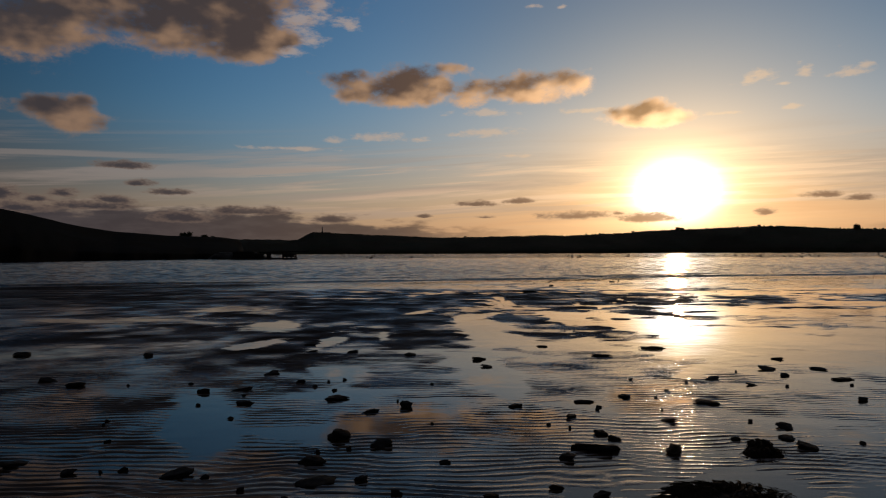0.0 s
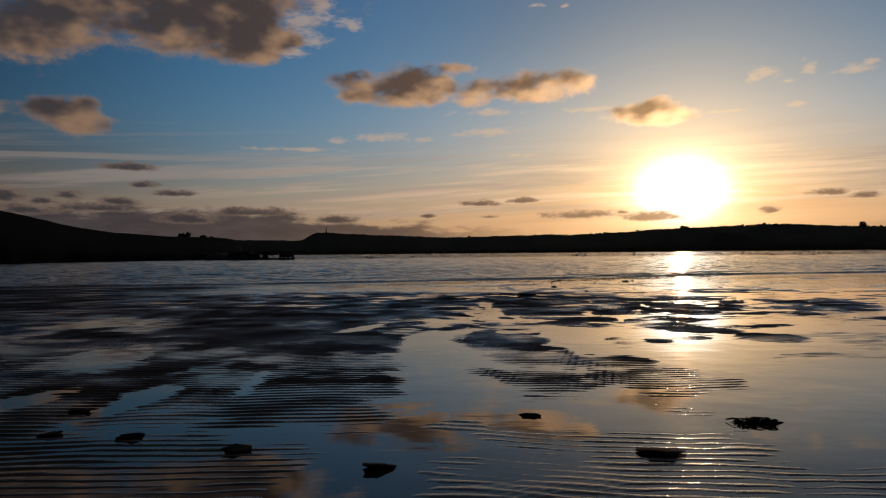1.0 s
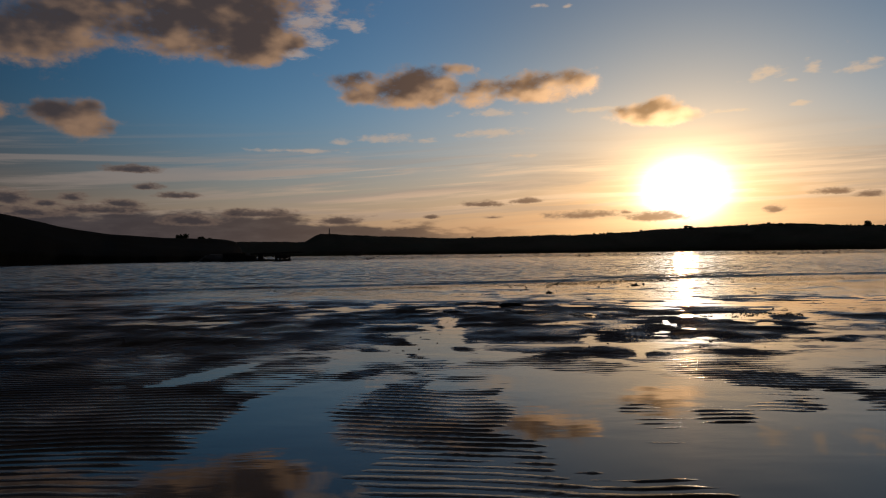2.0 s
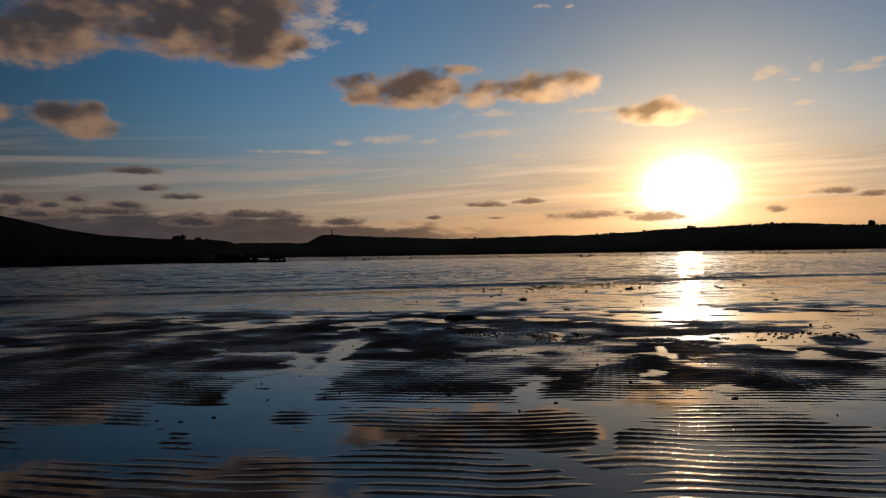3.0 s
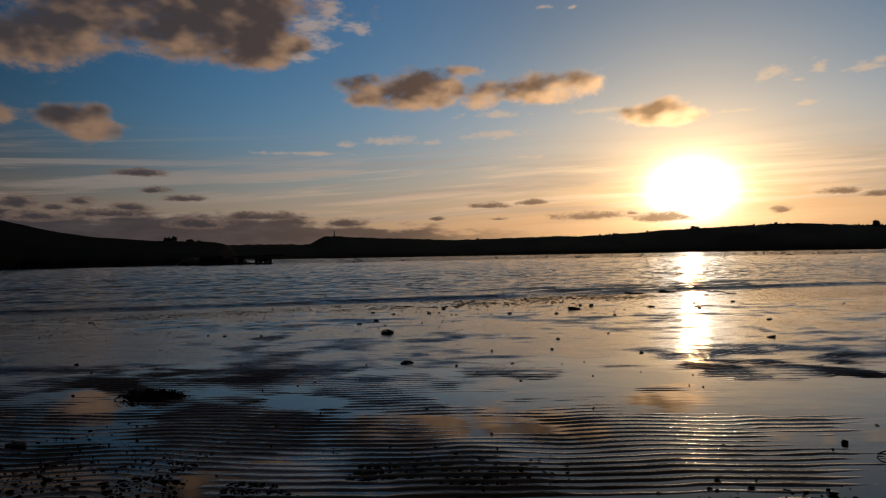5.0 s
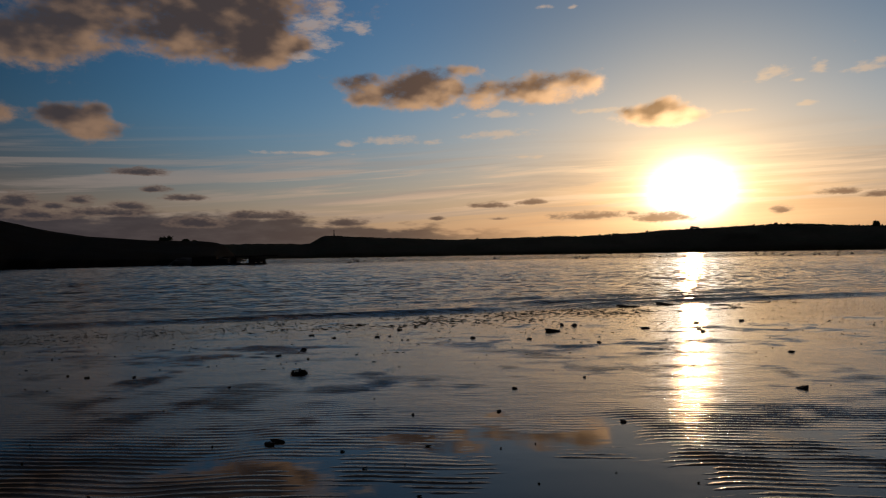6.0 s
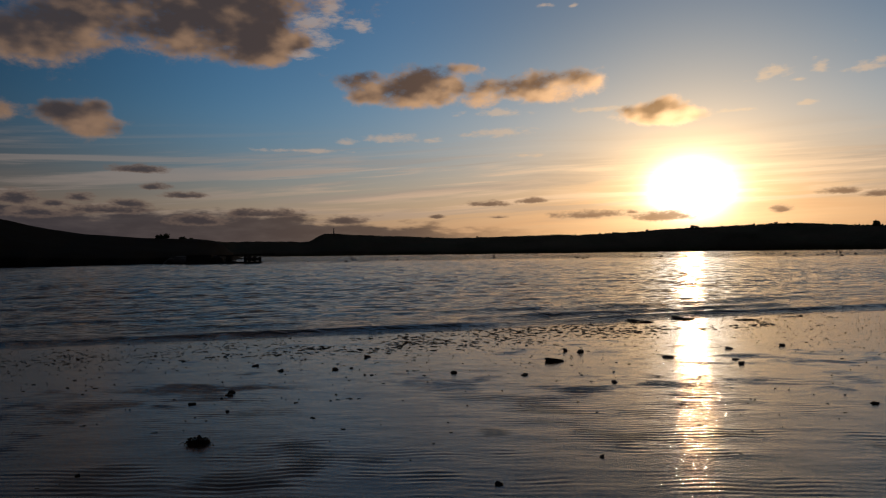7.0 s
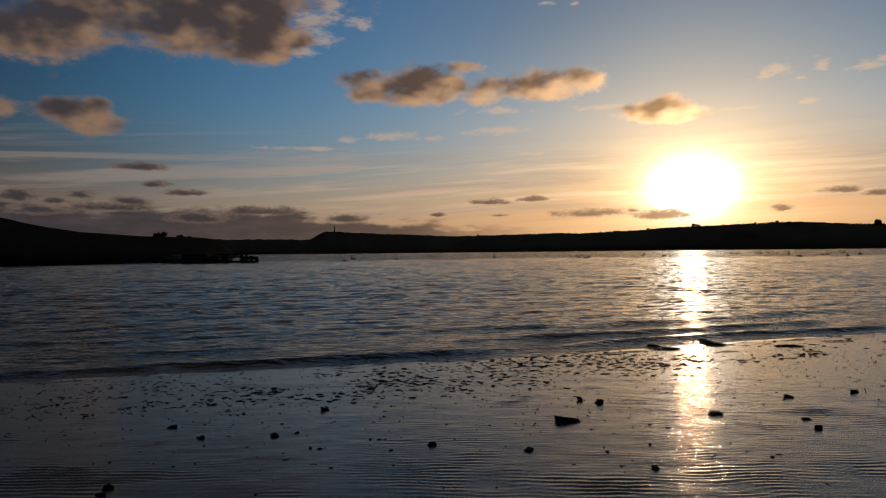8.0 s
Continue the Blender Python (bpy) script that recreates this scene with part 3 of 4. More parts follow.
FLAT_WEEDY_A = [(R, 1.70, 9.69, 0.46, -0.03, -0.11, 0.26), (R, 2.67, 9.50, 0.48, -0.00, 0.02, 0.17), (R, 2.61, 9.90, 0.40, -0.03, 0.02, 0.20), (B, 1.45, 10.39, 0.39, -0.01, -0.09, 0.22),
                (D, 1.85, 10.10, 0.29, 0.08, -0.05, 0.17), (B, 1.53, 11.73, 0.22, -0.12, -0.04, 0.19), (D, 2.20, 11.13, 0.26, -0.03, -0.02, 0.32), (B, 2.71, 11.49, 0.26, -0.21, 0.02, 0.23),
                (B, 0.88, 11.65, 0.26, 0.10, -0.07, 0.16), (B, 1.47, 10.93, 0.15, -0.18, -0.06, 0.18), (B, 0.08, 11.68, 0.10, 0.06, -0.10, 0.16), (B, -0.24, 12.62, 0.36, 0.11, -0.12, 0.21),
                (B, 0.66, 10.92, 0.14, 0.14, -0.09, 0.16), (R, 2.93, 10.78, 0.43, -0.14, 0.03, 0.19)]
FLAT_WEEDY_B = [(B, 2.52, 10.45, 0.18, 0.01, 0.00, 0.13), (D, 2.96, 10.50, 0.19, -0.08, 0.03, 0.16), (P, 2.21, 10.35, 0.05, 0.13, -0.01, 0.14), (R, 3.68, 10.49, 0.11, -0.12, 0.07, 0.15),
                (P, 3.47, 9.98, 0.07, -0.10, 0.03, 0.06), (P, 3.33, 9.61, 0.06, -0.11, 0.03, 0.06), (P, 2.68, 9.58, 0.06, 0.12, 0.02, 0.11), (B, 3.74, 10.01, 0.11, -0.01, 0.08, 0.13),
                (B, 4.63, 12.01, 0.21, -0.15, 0.07, 0.14), (B, 5.51, 12.77, 0.03, -0.15, 0.12, 0.19), (B, 2.32, 13.21, 0.16, 0.11, -0.00, 0.18), (B, 1.04, 14.07, 0.11, 0.27, -0.07, 0.30),
                (B, 3.98, 11.05, 0.12, -0.07, 0.04, 0.08)]
FLAT_BEACH_A = [(B, 3.60, 14.92, 0.16, -0.21, 0.01, 0.22), (B, 3.93, 14.54, 0.19, -0.13, 0.02, 0.16), (B, 4.17, 13.91, 0.15, -0.13, 0.03, 0.14), (B, 4.77, 14.99, 0.14, -0.13, 0.06, 0.19),
                (B, 4.47, 13.79, 0.12, -0.12, 0.03, 0.11), (B, 3.68, 13.98, 0.09, -0.01, 0.01, 0.12), (B, 2.94, 13.69, 0.11, -0.05, -0.02, 0.24), (B, 3.20, 13.53, 0.06, -0.01, -0.00, 0.13),
                (B, 2.76, 13.41, 0.12, -0.01, -0.01, 0.09), (B, 2.28, 13.45, 0.18, 0.02, -0.05, 0.15), (B, 1.65, 13.76, 0.10, 0.31, -0.09, 0.20), (B, 1.61, 14.35, 0.18, 0.33, -0.07, 0.19),
                (B, 1.37, 13.27, 0.24, -0.08, -0.10, 0.17), (B, 0.91, 14.44, 0.10, 0.13, -0.08, 0.15)]
FLAT_BEACH_B = [(B, 5.15, 13.78, 0.09, -0.04, 0.07, 0.15), (B, 5.57, 13.99, 0.06, -0.13, 0.06, 0.10), (R, 4.02, 12.88, 0.15, -0.15, 0.04, 0.16), (R, 4.64, 13.09, 0.42, -0.22, 0.12, 0.29),
                (R, 4.20, 12.45, 0.16, -0.01, 0.06, 0.16), (B, 4.32, 12.01, 0.26, -0.11, 0.09, 0.18), (R, 4.51, 12.21, 0.20, -0.09, 0.06, 0.11), (R, 3.14, 12.65, 0.21, -0.15, -0.01, 0.24),
                (R, 2.77, 12.72, 0.06, -0.10, -0.05, 0.25), (R, 3.25, 12.07, 0.26, 0.02, -0.00, 0.18), (R, 2.40, 12.56, 0.08, -0.00, -0.06, 0.17), (R, 2.39, 11.98, 0.41, -0.02, -0.05, 0.10),
                (P, 3.75, 12.57, 0.20, -0.01, 0.03, 0.20), (P, 3.76, 12.03, 0.21, -0.10, 0.02, 0.09)]
FLAT_BEACH_C = [(P, 4.06, 12.06, 0.04, -0.01, 0.02, 0.04)]
FLAT_SHORE = [(B, 3.66, 14.93, 0.19, -0.12, 0.01, 0.14), (B, 3.90, 14.47, 0.17, -0.07, 0.01, 0.11), (B, 4.26, 14.97, 0.10, -0.05, 0.02, 0.10), (R, 4.68, 14.12, 0.30, -0.06, 0.11, 0.27),
              (R, 4.44, 13.31, 0.12, -0.03, 0.04, 0.08), (R, 3.97, 14.23, 0.36, -0.07, 0.01, 0.10)]
FLAT = FLAT_START + FLAT_FIRST_A + FLAT_FIRST_B + FLAT_NEAR_A + FLAT_NEAR_B + FLAT_NEAR_C + FLAT_MIDDLE_A + FLAT_MIDDLE_B + FLAT_MIDDLE_C + FLAT_BARS_A + FLAT_BARS_B + FLAT_BARS_C + FLAT_WEEDY_A + FLAT_WEEDY_B + FLAT_BEACH_A + FLAT_BEACH_B + FLAT_BEACH_C + FLAT_SHORE
BARS_LEFT = [(D, -7.2, 12.2, 2.6, 0.2, -0.5, 2.6), (D, -5.2, 10.0, 2.0, 0.3, -0.3, 1.5), (D, -9.0, 9.0, 3.0, 0.2, -0.5, 3.0), (B, -3.4, 5.6, 0.8, 0.2, -0.2, 0.6), (D, -9.0, 14.3, 5.5, 0.0, 0.0, 2.0)]


def lie_of_sand(x, y, ys):
    """From -1 in the pools to 1 on the drained bars. ys: y of each row of the grid."""
    far = smooth(7.0, 10.0, y)
    wx = x + (0.05 + 0.05 * far) * rough_noise(x * 2.6, y * 2.2, 3, 4, 0.6)
    wy = y + (0.06 + 0.08 * far) * rough_noise(x * 2.4, y * 2.0, 9, 4, 0.6)
    ragged = 0.72 * rough_noise(x * 2.6, y * 3.6, 33, 5, 0.65) + 0.30 * rough_noise(x * 7.0, y * 13.0, 35, 3, 0.6)
    side = smooth(-0.6, -2.4, x - 0.26 * y) * smooth(13.5, 11.5, y)
    lie = -0.18 + 0.45 * side + 0.75 * rough_noise(x * 0.9, y * 1.5, 31, 5, 0.65) + 0.25 * smooth(3.4, 2.2, y)
    lie = lie + 0.30 * smooth(8.4, 9.2, y) * smooth(11.4, 10.6, y) * smooth(0.3, 1.2, x)
    for table in (BARS_LEFT, FLAT):
        for target, cx, cy, ax, ay, bx, by in table:
            reach = 1.5 * (abs(ay) + abs(by)) + 0.3
            lo, hi = np.searchsorted(ys, cy - reach), np.searchsorted(ys, cy + reach)
            if hi <= lo:
                continue
            u, v = wx[lo:hi] - cx, wy[lo:hi] - cy
            det = ax * by - ay * bx
            s, t = (u * by - v * bx) / det, (v * ax - u * ay) / det
            q = (np.abs(s) ** 2.5 + np.abs(t) ** 2.5) ** 0.4 + ragged[lo:hi]
            w = 0.85 * smooth(1.5, 0.4, q) if cy > 12.3 else smooth(1.32, 0.72, q)
            lie[lo:hi] = lie[lo:hi] * (1 - w) + target * w
    return lie + 0.27 * rough_noise(wx * 2.2, wy * 3.4, 36, 4, 0.6) + 0.42 * smooth(8.2, 9.4, y) * rough_noise(wx * 3.2, wy * 6.5, 38, 3) + 0.22 * rough_noise(wx * 4.5, wy * 9.0, 37, 3) + 0.18 * rough_noise(x * 10.0, y * 15.0, 39, 2)


def sand_height(x, y, ys):
    """Sand above or below the film of water, in metres, and how far it is drained and dulled."""
    lie = lie_of_sand(x, y, ys)
    outer = smooth(11.6, 13.2, y) * smooth(-4.6, -3.0, x)
    bar = smooth(-0.3, 0.2, lie)
    level = np.interp(lie, [-1.0, -0.5, 0.1, 0.5, 1.0, 1.5], [-0.006, -0.0042, -0.0003, 0.0013, 0.0032, 0.0042])
    level = level * (1 - outer) + outer * (0.0015 + 0.0008 * smooth(-0.5, 0.1, lie) + 0.0012 * smooth(0.25, 0.75, lie) + 0.0012 * smooth(1.4, 0.4, shore(x) - y))
    start = smooth(4.6, 3.4, y) * (1 - smooth(-0.35, -0.7, lie))
    level = level * (1 - start) + start * (-0.0010 + 0.0014 * smooth(-0.1, 0.3, lie) + 0.0010 * smooth(0.3, 0.6, lie))
    level = level + 0.0006 * rough_noise(x * 4.0, y * 4.0, 43, 3) + 0.0018 * start * rough_noise(x * 5.0, y * 7.0, 45, 3)
    # ripples along the bars, bent and broken
    bend = 0.16 * rough_noise(x * 0.7, y * 0.13, 41, 3, 0.5) + 0.045 * rough_noise(x * 2.1, y * 0.5, 47, 2) + 0.018 * rough_noise(x * 4.0, y * 1.2, 51, 2) + 0.005 * rough_noise(x * 7.0, y * 5.0, 53, 2)
    bend = bend + (smooth(4.6, 3.2, y) + smooth(12.6, 14.0, y)) * (0.045 * rough_noise(x * 3.0, y * 3.0, 55, 3) + 0.022 * rough_noise(x * 9.0, y * 6.0, 57, 2))
    rows = np.linspace(-70, 100, 6801)
    turns = np.cumsum(1 / 0.053 + (1 / 0.043 - 1 / 0.053) * smooth(4.4, 3.2, rows) + (1 / 0.048 - 1 / 0.053) * smooth(7.2, 8.8, rows) + (1 / 0.040 - 1 / 0.048) * smooth(11.0, 13.2, rows)) * (rows[1] - rows[0])
    phase = 2 * np.pi * np.interp(y + bend + 0.04 * x, rows, turns)
    crest = 0.5 + 0.5 * np.sin(phase + 0.62 * np.sin(phase))
    strength = (1 - 0.3 * outer) * 0.0026 + 0.0016 * smooth(-0.5, 0.5, rough_noise(x * 1.1 + 9, y * 0.8, 61, 3, 0.5))
    strength = strength * np.maximum(0.3, 0.95 + 0.6 * grid_noise(x * 4.0, y * 4.5, 71)) * (1 - outer * (0.84 - 0.34 * smooth(-0.15, 0.2, lie)))
    strength = strength * (0.35 + 0.65 * bar) * (1 - 0.2 * smooth(0.6, 1.0, lie)) * (0.85 + 0.15 * smooth(3.0, 4.6, y))
    z = level + (crest - 0.5) * strength * 1.7 + 0.0003 * grid_noise(x * 22.0, y * 40.0, 77) * bar + (0.0013 * rough_noise(x * 5.0, y * 7.0, 79, 3) + 0.0004 * rough_noise(x * 13.0, y * 24.0, 83, 2)) * outer
    z = z - 0.010 * smooth(-0.3, 0.5, y - shore(x))
    # dulled further towards the left, at the start and on the beach
    drained = smooth(0.0006, 0.0036, z) * (1 - outer) * (1 - start) + outer * (0.19 + smooth(14.2, 16.2, y) * (0.10 + 0.34 * smooth(4.0, -2.0, x)) + 0.50 * smooth(0.02, 0.5, lie) * (1 - smooth(14.4, 15.6, y))) + start * (0.10 + 0.4 * smooth(0.2, 0.7, lie) + 0.25 * smooth(0.3, -1.0, x))
    return z, drained


def make_ground():
    xs = spread(-4.2, 3.1, 0.037, -2600, 2600, 1.10)
    ys = spread(1.25, 17.2, 0.0074, -2600, 2600, 1.12)
    x, y = np.meshgrid(xs, ys)
    x = x + 0.26 * np.clip(y, 0, 18)
    tall, drained = sand_height(np.clip(x, -60, 60), np.clip(y, -60, 90), ys)
    z = plane(x, y) + tall * (1 - smooth(60, 120, np.hypot(x, y)))
    ob = sheet("ground", x, y, z, SAND)
    ob.data.attributes.new("drained", "FLOAT", "POINT").data.foreach_set("value", drained.astype(np.float32).ravel())
    tagged(ob, "dark wet rippled sand of a tidal flat", "ground", kind="structure")
    fx = spread(-14, 16, 0.5, -110, 110, 1.2)
    fv = np.array([-90, -60, -40, -30, -24, -20] + list(np.arange(-17, 1.6, 0.25)))
    x, v = np.meshgrid(fx, fv)
    y = shore(x) + v
    tagged(sheet("water_film", x, y, plane(x, y), FILM), "thin still film of water lying on wet sand", "water", kind="structure")


def make_sea():
    xs = spread(-22, 30, 0.15, -3000, 3000, 1.12)
    rows, v, s = [], -0.7, 0.035
    while v < 3500:
        rows.append(v)
        s = s * (1.0055 if v < 60 else 1.05)
        v += s
    step = np.gradient(np.array(rows))
    x, v = np.meshgrid(xs, np.array(rows))
    step = step[:, None] + 0 * x
    y = shore(x) + v

    def train(length, tilt, seed, long):
        """Short-crested waves that run in towards the beach."""
        bend = length * 0.8 * rough_noise(x / (length * long), v / (length * 3), seed, 2)
        ph = (v + bend + tilt * x) * 2 * np.pi / length
        size = 0.45 + 0.55 * smooth(-0.4, 0.6, rough_noise(x / (length * long) + 5, v / (length * 2.2), seed + 5, 2))
        w = np.sin(ph)
        return (w + 0.25 * np.cos(2 * ph)) * size * smooth(5.5, 2.6, step / length * 10)

    z = 0.009 * train(0.85, 0.10, 101, 1.0) + 0.008 * train(0.65, -0.22, 103, 0.9) + 0.008 * train(0.47, 0.25, 111, 0.9) + 0.007 * train(0.36, -0.30, 113, 0.9) + 0.006 * train(0.24, 0.12, 121, 1.1)
    z = z + (0.015 * train(1.5, -0.2, 131, 0.8) + 0.014 * train(1.2, 0.3, 133, 0.8)) * smooth(1.5, 8, v) + 0.04 * train(4.0, 0.15, 137, 0.6) * smooth(14, 40, v)
    z *= 0.2 + 0.8 * smooth(0.0, 3.5, v) * (0.75 + 0.25 * smooth(4, 15, v))
    roller = np.exp(-((v - 1.1 - 0.35 * rough_noise(x * 0.35, 0 * x, 141, 2)) / 0.14) ** 2) * 0.042 * smooth(-0.35, 0.4, rough_noise(x * 0.4 + 3, 0 * x, 151, 2))
    second = np.exp(-((v - 2.3 - 0.5 * rough_noise(x * 0.3, 0 * x, 161, 2)) / 0.2) ** 2) * 0.040 * smooth(-0.2, 0.5, rough_noise(x * 0.35 + 8, 0 * x, 171, 2))
    lip = np.exp(-((v - 0.42 - 0.18 * rough_noise(x * 0.5, 0 * x, 181, 2)) / 0.10) ** 2) * 0.04 * smooth(-1.2, 0.1, rough_noise(x * 0.4 + 3, 0 * x, 191, 2))
    z = SEA_LEVEL + z + roller + second + lip
    tagged(sheet("water", x, y, z, SEA), "choppy grey sea water with small waves", "sea", kind="structure")


make_ground()
make_sea()

# ---------------------------------------------------------------- hills
# skyline of the far shore: azimuth, height in degrees
FAR_LINE = [(-75, 1.6), (-50, 1.5), (-30, 1.3), (-16.6, 1.18), (-14.4, 1.23), (-11.7, 1.1), (-11.0, 1.15), (-10.4, 1.5), (-9.7, 1.78), (-8.8, 1.78), (-7.2, 1.66),
            (-2.9, 1.5), (0.9, 1.31), (4.2, 1.35), (9.3, 1.5), (11.6, 1.44), (16.2, 1.58), (18.0, 1.74), (21.7, 1.83), (26.0, 1.97), (27.5, 1.94), (31.0, 1.7), (34.0, 1.6), (55, 1.3), (80, 1.5)]
NEAR_LINE = [(-80, 4.5), (-50, 4.2), (-38, 3.9), (-32, 3.28), (-28.5, 2.48), (-26.7, 2.06), (-24.8, 1.74), (-22.8, 1.59), (-20.8, 1.48), (-19.2, 1.44), (-17.5, 1.42), (-16.6, 1.36), (-16.0, 1.26), (-15.6, 1.12), (-15.35, 0.7), (-15.25, 0.3), (-15.1, -0.05), (-14.8, -0.3)]


def hill(name, mat, line, reach, steps, shore_far, ridge_far, back_far, bumps, seed, label):
    """A ridge of land round the eye: rises from its shore to the skyline and falls behind."""
    az = np.linspace(*reach, steps)
    tall = np.interp(az, [a for a, _ in line], [e for _, e in line])
    k = np.array([0, 0.03, 0.07, 0.12, 0.2, 0.3, 0.4, 0.5, 0.6, 0.7, 0.8, 0.88, 0.95, 1.0, 1.06, 1.2, 1.5, 2.0])
    a, k = np.meshgrid(np.radians(az), k)
    near = np.interp(np.degrees(a), [-80, -33, -16], [0.62, 0.68, 1.0]) if ridge_far < 500 else 1.0
    far = np.interp(k, [0, 1, 2], [shore_far, ridge_far, back_far]) * (1 + (near - 1) * np.clip(1 - k, 0, 1)) * (1 + 0.04 * rough_noise(a * 25, k * 1.5, seed, 3))
    top = ridge_far * np.tan(np.radians(np.broadcast_to(tall, a.shape))) + 0.6
    rise = np.interp(k, [0, 0.03, 0.12, 0.5, 0.8, 1.0, 1.2, 2.0], [0, 0.12, 0.24, 0.62, 0.88, 1.0, 0.9, 0.3])
    z = top * rise + bumps * rough_noise(a * ridge_far / 22, k * 9, seed + 3, 4, 0.6) * np.minimum(k * 3, 1)
    z = np.where(k == 0, -1.5, z)
    ob = sheet(name, np.sin(a) * far, np.cos(a) * far, z, mat)
    return tagged(ob, label, "hill", kind="structure")


hill("hill_far", WOODS, FAR_LINE, (-75, 80), 1200, 1450, 1900, 2600, 2.2, 201, "dark wooded hills on the far shore")
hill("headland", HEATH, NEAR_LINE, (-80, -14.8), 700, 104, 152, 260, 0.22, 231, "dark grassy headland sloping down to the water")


def crown_mesh(seed, lumps, leaves):
    """A crown of many small tilted leaves gathered in lumps, one metre across."""
    r = random.Random(seed)
    bm = bmesh.new()
    for _ in range(lumps):
        a, h, d = r.uniform(0, 6.28), r.uniform(-0.28, 0.34), r.uniform(0.0, 0.36)
        c = Vector((math.cos(a) * d, math.sin(a) * d, h))
        size = r.uniform(0.09, 0.2)
        for _ in range(leaves):
            way = Vector((r.gauss(0, 1), r.gauss(0, 1), r.gauss(0, 1))).normalized()
            at = c + way * size * r.uniform(0.5, 1.05)
            m = Matrix.Translation(at) @ Euler((r.uniform(0, 6), r.uniform(0, 6), r.uniform(0, 6))).to_matrix().to_4x4()
            s = r.uniform(0.035, 0.07)
            vs = [bm.verts.new(m @ Vector(q)) for q in ((-s, 0, 0), (0, -s * 0.6, s * 0.2), (s, 0, 0), (0, s * 0.6, s * 0.2))]
            bm.faces.new(vs)
        bmesh.ops.create_icosphere(bm, subdivisions=1, radius=size * 0.75, matrix=Matrix.Translation(c))
    return bm


def make_tree(seed):
    base = tagged(new("tree"), "dark round-headed tree on the skyline", "tree", "trees on the skyline")
    bm = bmesh.new()
    cone(bm, 0.06, 0.03, 0.75, pose(0, 0, 0.3), 8)
    for k in range(4):
        cone(bm, 0.022, 0.008, 0.35, pose(0, 0, 0.5, 0, 0, 90 * k + 20) @ pose(0.1, 0, 0.1, 0, 40, 0), 6)
    part("trunk", bm, BARK, base)
    crown = part("crown", crown_mesh(seed, 26, 34), LEAF, base)
    crown.location = (0, 0, 0.75)
    return base


def on_ridge(line, ridge, az):
    e = np.interp(az, [a for a, _ in line], [e for _, e in line])
    return Vector((math.sin(radians(az)) * ridge, math.cos(radians(az)) * ridge, ridge * math.tan(radians(e)) + 0.4))


TREES = [(20.05, 1900, 14), (20.35, 1900, 11), (32.25, 1900, 20), (25.9, 1900, 9), (24.4, 1900, 7), (14.0, 1900, 7), (16.6, 1900, 9), (2.9, 1900, 7), (12.9, 1900, 6)]
first_tree = make_tree(5)
tree_count = 0
for az, ridge, tall in TREES:
    place = on_ridge(FAR_LINE, ridge, az) - Vector((0, 0, 0.4 * tall))
    m = Matrix.Translation(place) @ pose(0, 0, 0, 0, 0, az * 40)
    ob = first_tree if tree_count == 0 else copy_thing(first_tree, m)
    ob.matrix_basis = m @ Matrix.Diagonal((tall * 1.15, tall * 1.15, tall * 0.85, 1))
    tree_count += 1


def make_bush(az, wide, tall, seed):
    ob = new("bush", finish(crown_mesh(seed, 20, 30), "bush", LEAF))
    ob.matrix_basis = Matrix.Translation(on_ridge(NEAR_LINE, 152, az)) @ Matrix.Diagonal((wide, wide, tall, 1))
    return tagged(ob, "dark rounded bush on the headland", "bush", "bushes on the headland")


make_bush(-19.7, 3.0, 2.2, 11)
make_bush(-18.2, 2.0, 1.3, 12)
make_bush(-17.6, 1.5, 0.7, 13)


def make_hedge():
    """Uneven growth along the far skyline."""
    r = random.Random(8)
    bm = bmesh.new()
    for k in range(1000):
        az = r.uniform(-9.5, 35)
        at = on_ridge(FAR_LINE, r.uniform(1880, 1905), az)
        s = r.uniform(0.8, 2.3) * (0.6 + 0.8 * (az > 13))
        bmesh.ops.create_icosphere(bm, subdivisions=1, radius=s, matrix=Matrix.Translation(at + Vector((0, 0, -0.2 * s))) @ Euler((r.random() * 6, r.random() * 6, 0)).to_matrix().to_4x4() @ Matrix.Diagonal((r.uniform(0.8, 1.8), 1, r.uniform(0.6, 1.1), 1)))
    tagged(new("hedge", finish(bm, "hedge", LEAF, True)), "dark uneven hedges along the far ridge", "hedge", kind="stuff")


make_hedge()


def make_monument():
    at = on_ridge(FAR_LINE, 1900, -9.0)
    base = tagged(new("monument"), "slender stone monument on the far hill", "monument")
    base.location = at + Vector((0, 0, -1))
    bm = bmesh.new()
    box(bm, 5, 5, 3, pose(0, 0, 1.5), 0.2)
    part("plinth", bm, GRANITE, base)
    bm = bmesh.new()
    cone(bm, 1.6, 1.0, 13, pose(0, 0, 9.4), 14)
    cone(bm, 1.5, 1.5, 0.8, pose(0, 0, 16.2), 14)
    part("column", bm, GRANITE, base)


make_monument()


# ---------------------------------------------------------------- landing stage and reef below the headland
def rock_mesh(seed, cuts=6, rough=0.16, subdivisions=3):
    """A broken stone, about one metre across, with flat faces and worn edges."""
    r = random.Random(seed)
    bm = bmesh.new()
    bmesh.ops.create_icosphere(bm, subdivisions=subdivisions, radius=0.6)
    planes = [(Vector((r.gauss(0, 1), r.gauss(0, 1), r.gauss(0, 0.8))).normalized(), r.uniform(0.34, 0.5)) for _ in range(cuts)] + [(Vector((0, 0, 1)), 0.4), (Vector((0, 0, -1)), 0.35)]
    for v in bm.verts:
        for way, far in planes:
            over = v.co.dot(way) - far
            if over > 0:
                v.co -= way * over * 0.92
        v.co += v.co.normalized() * rough * 0.35 * noise.noise(v.co * 3.1 + Vector((seed * 3.3, 0, 0))) + v.co.normalized() * rough * 0.15 * noise.noise(v.co * 9 + Vector((seed, 4, 0)))
    return bm


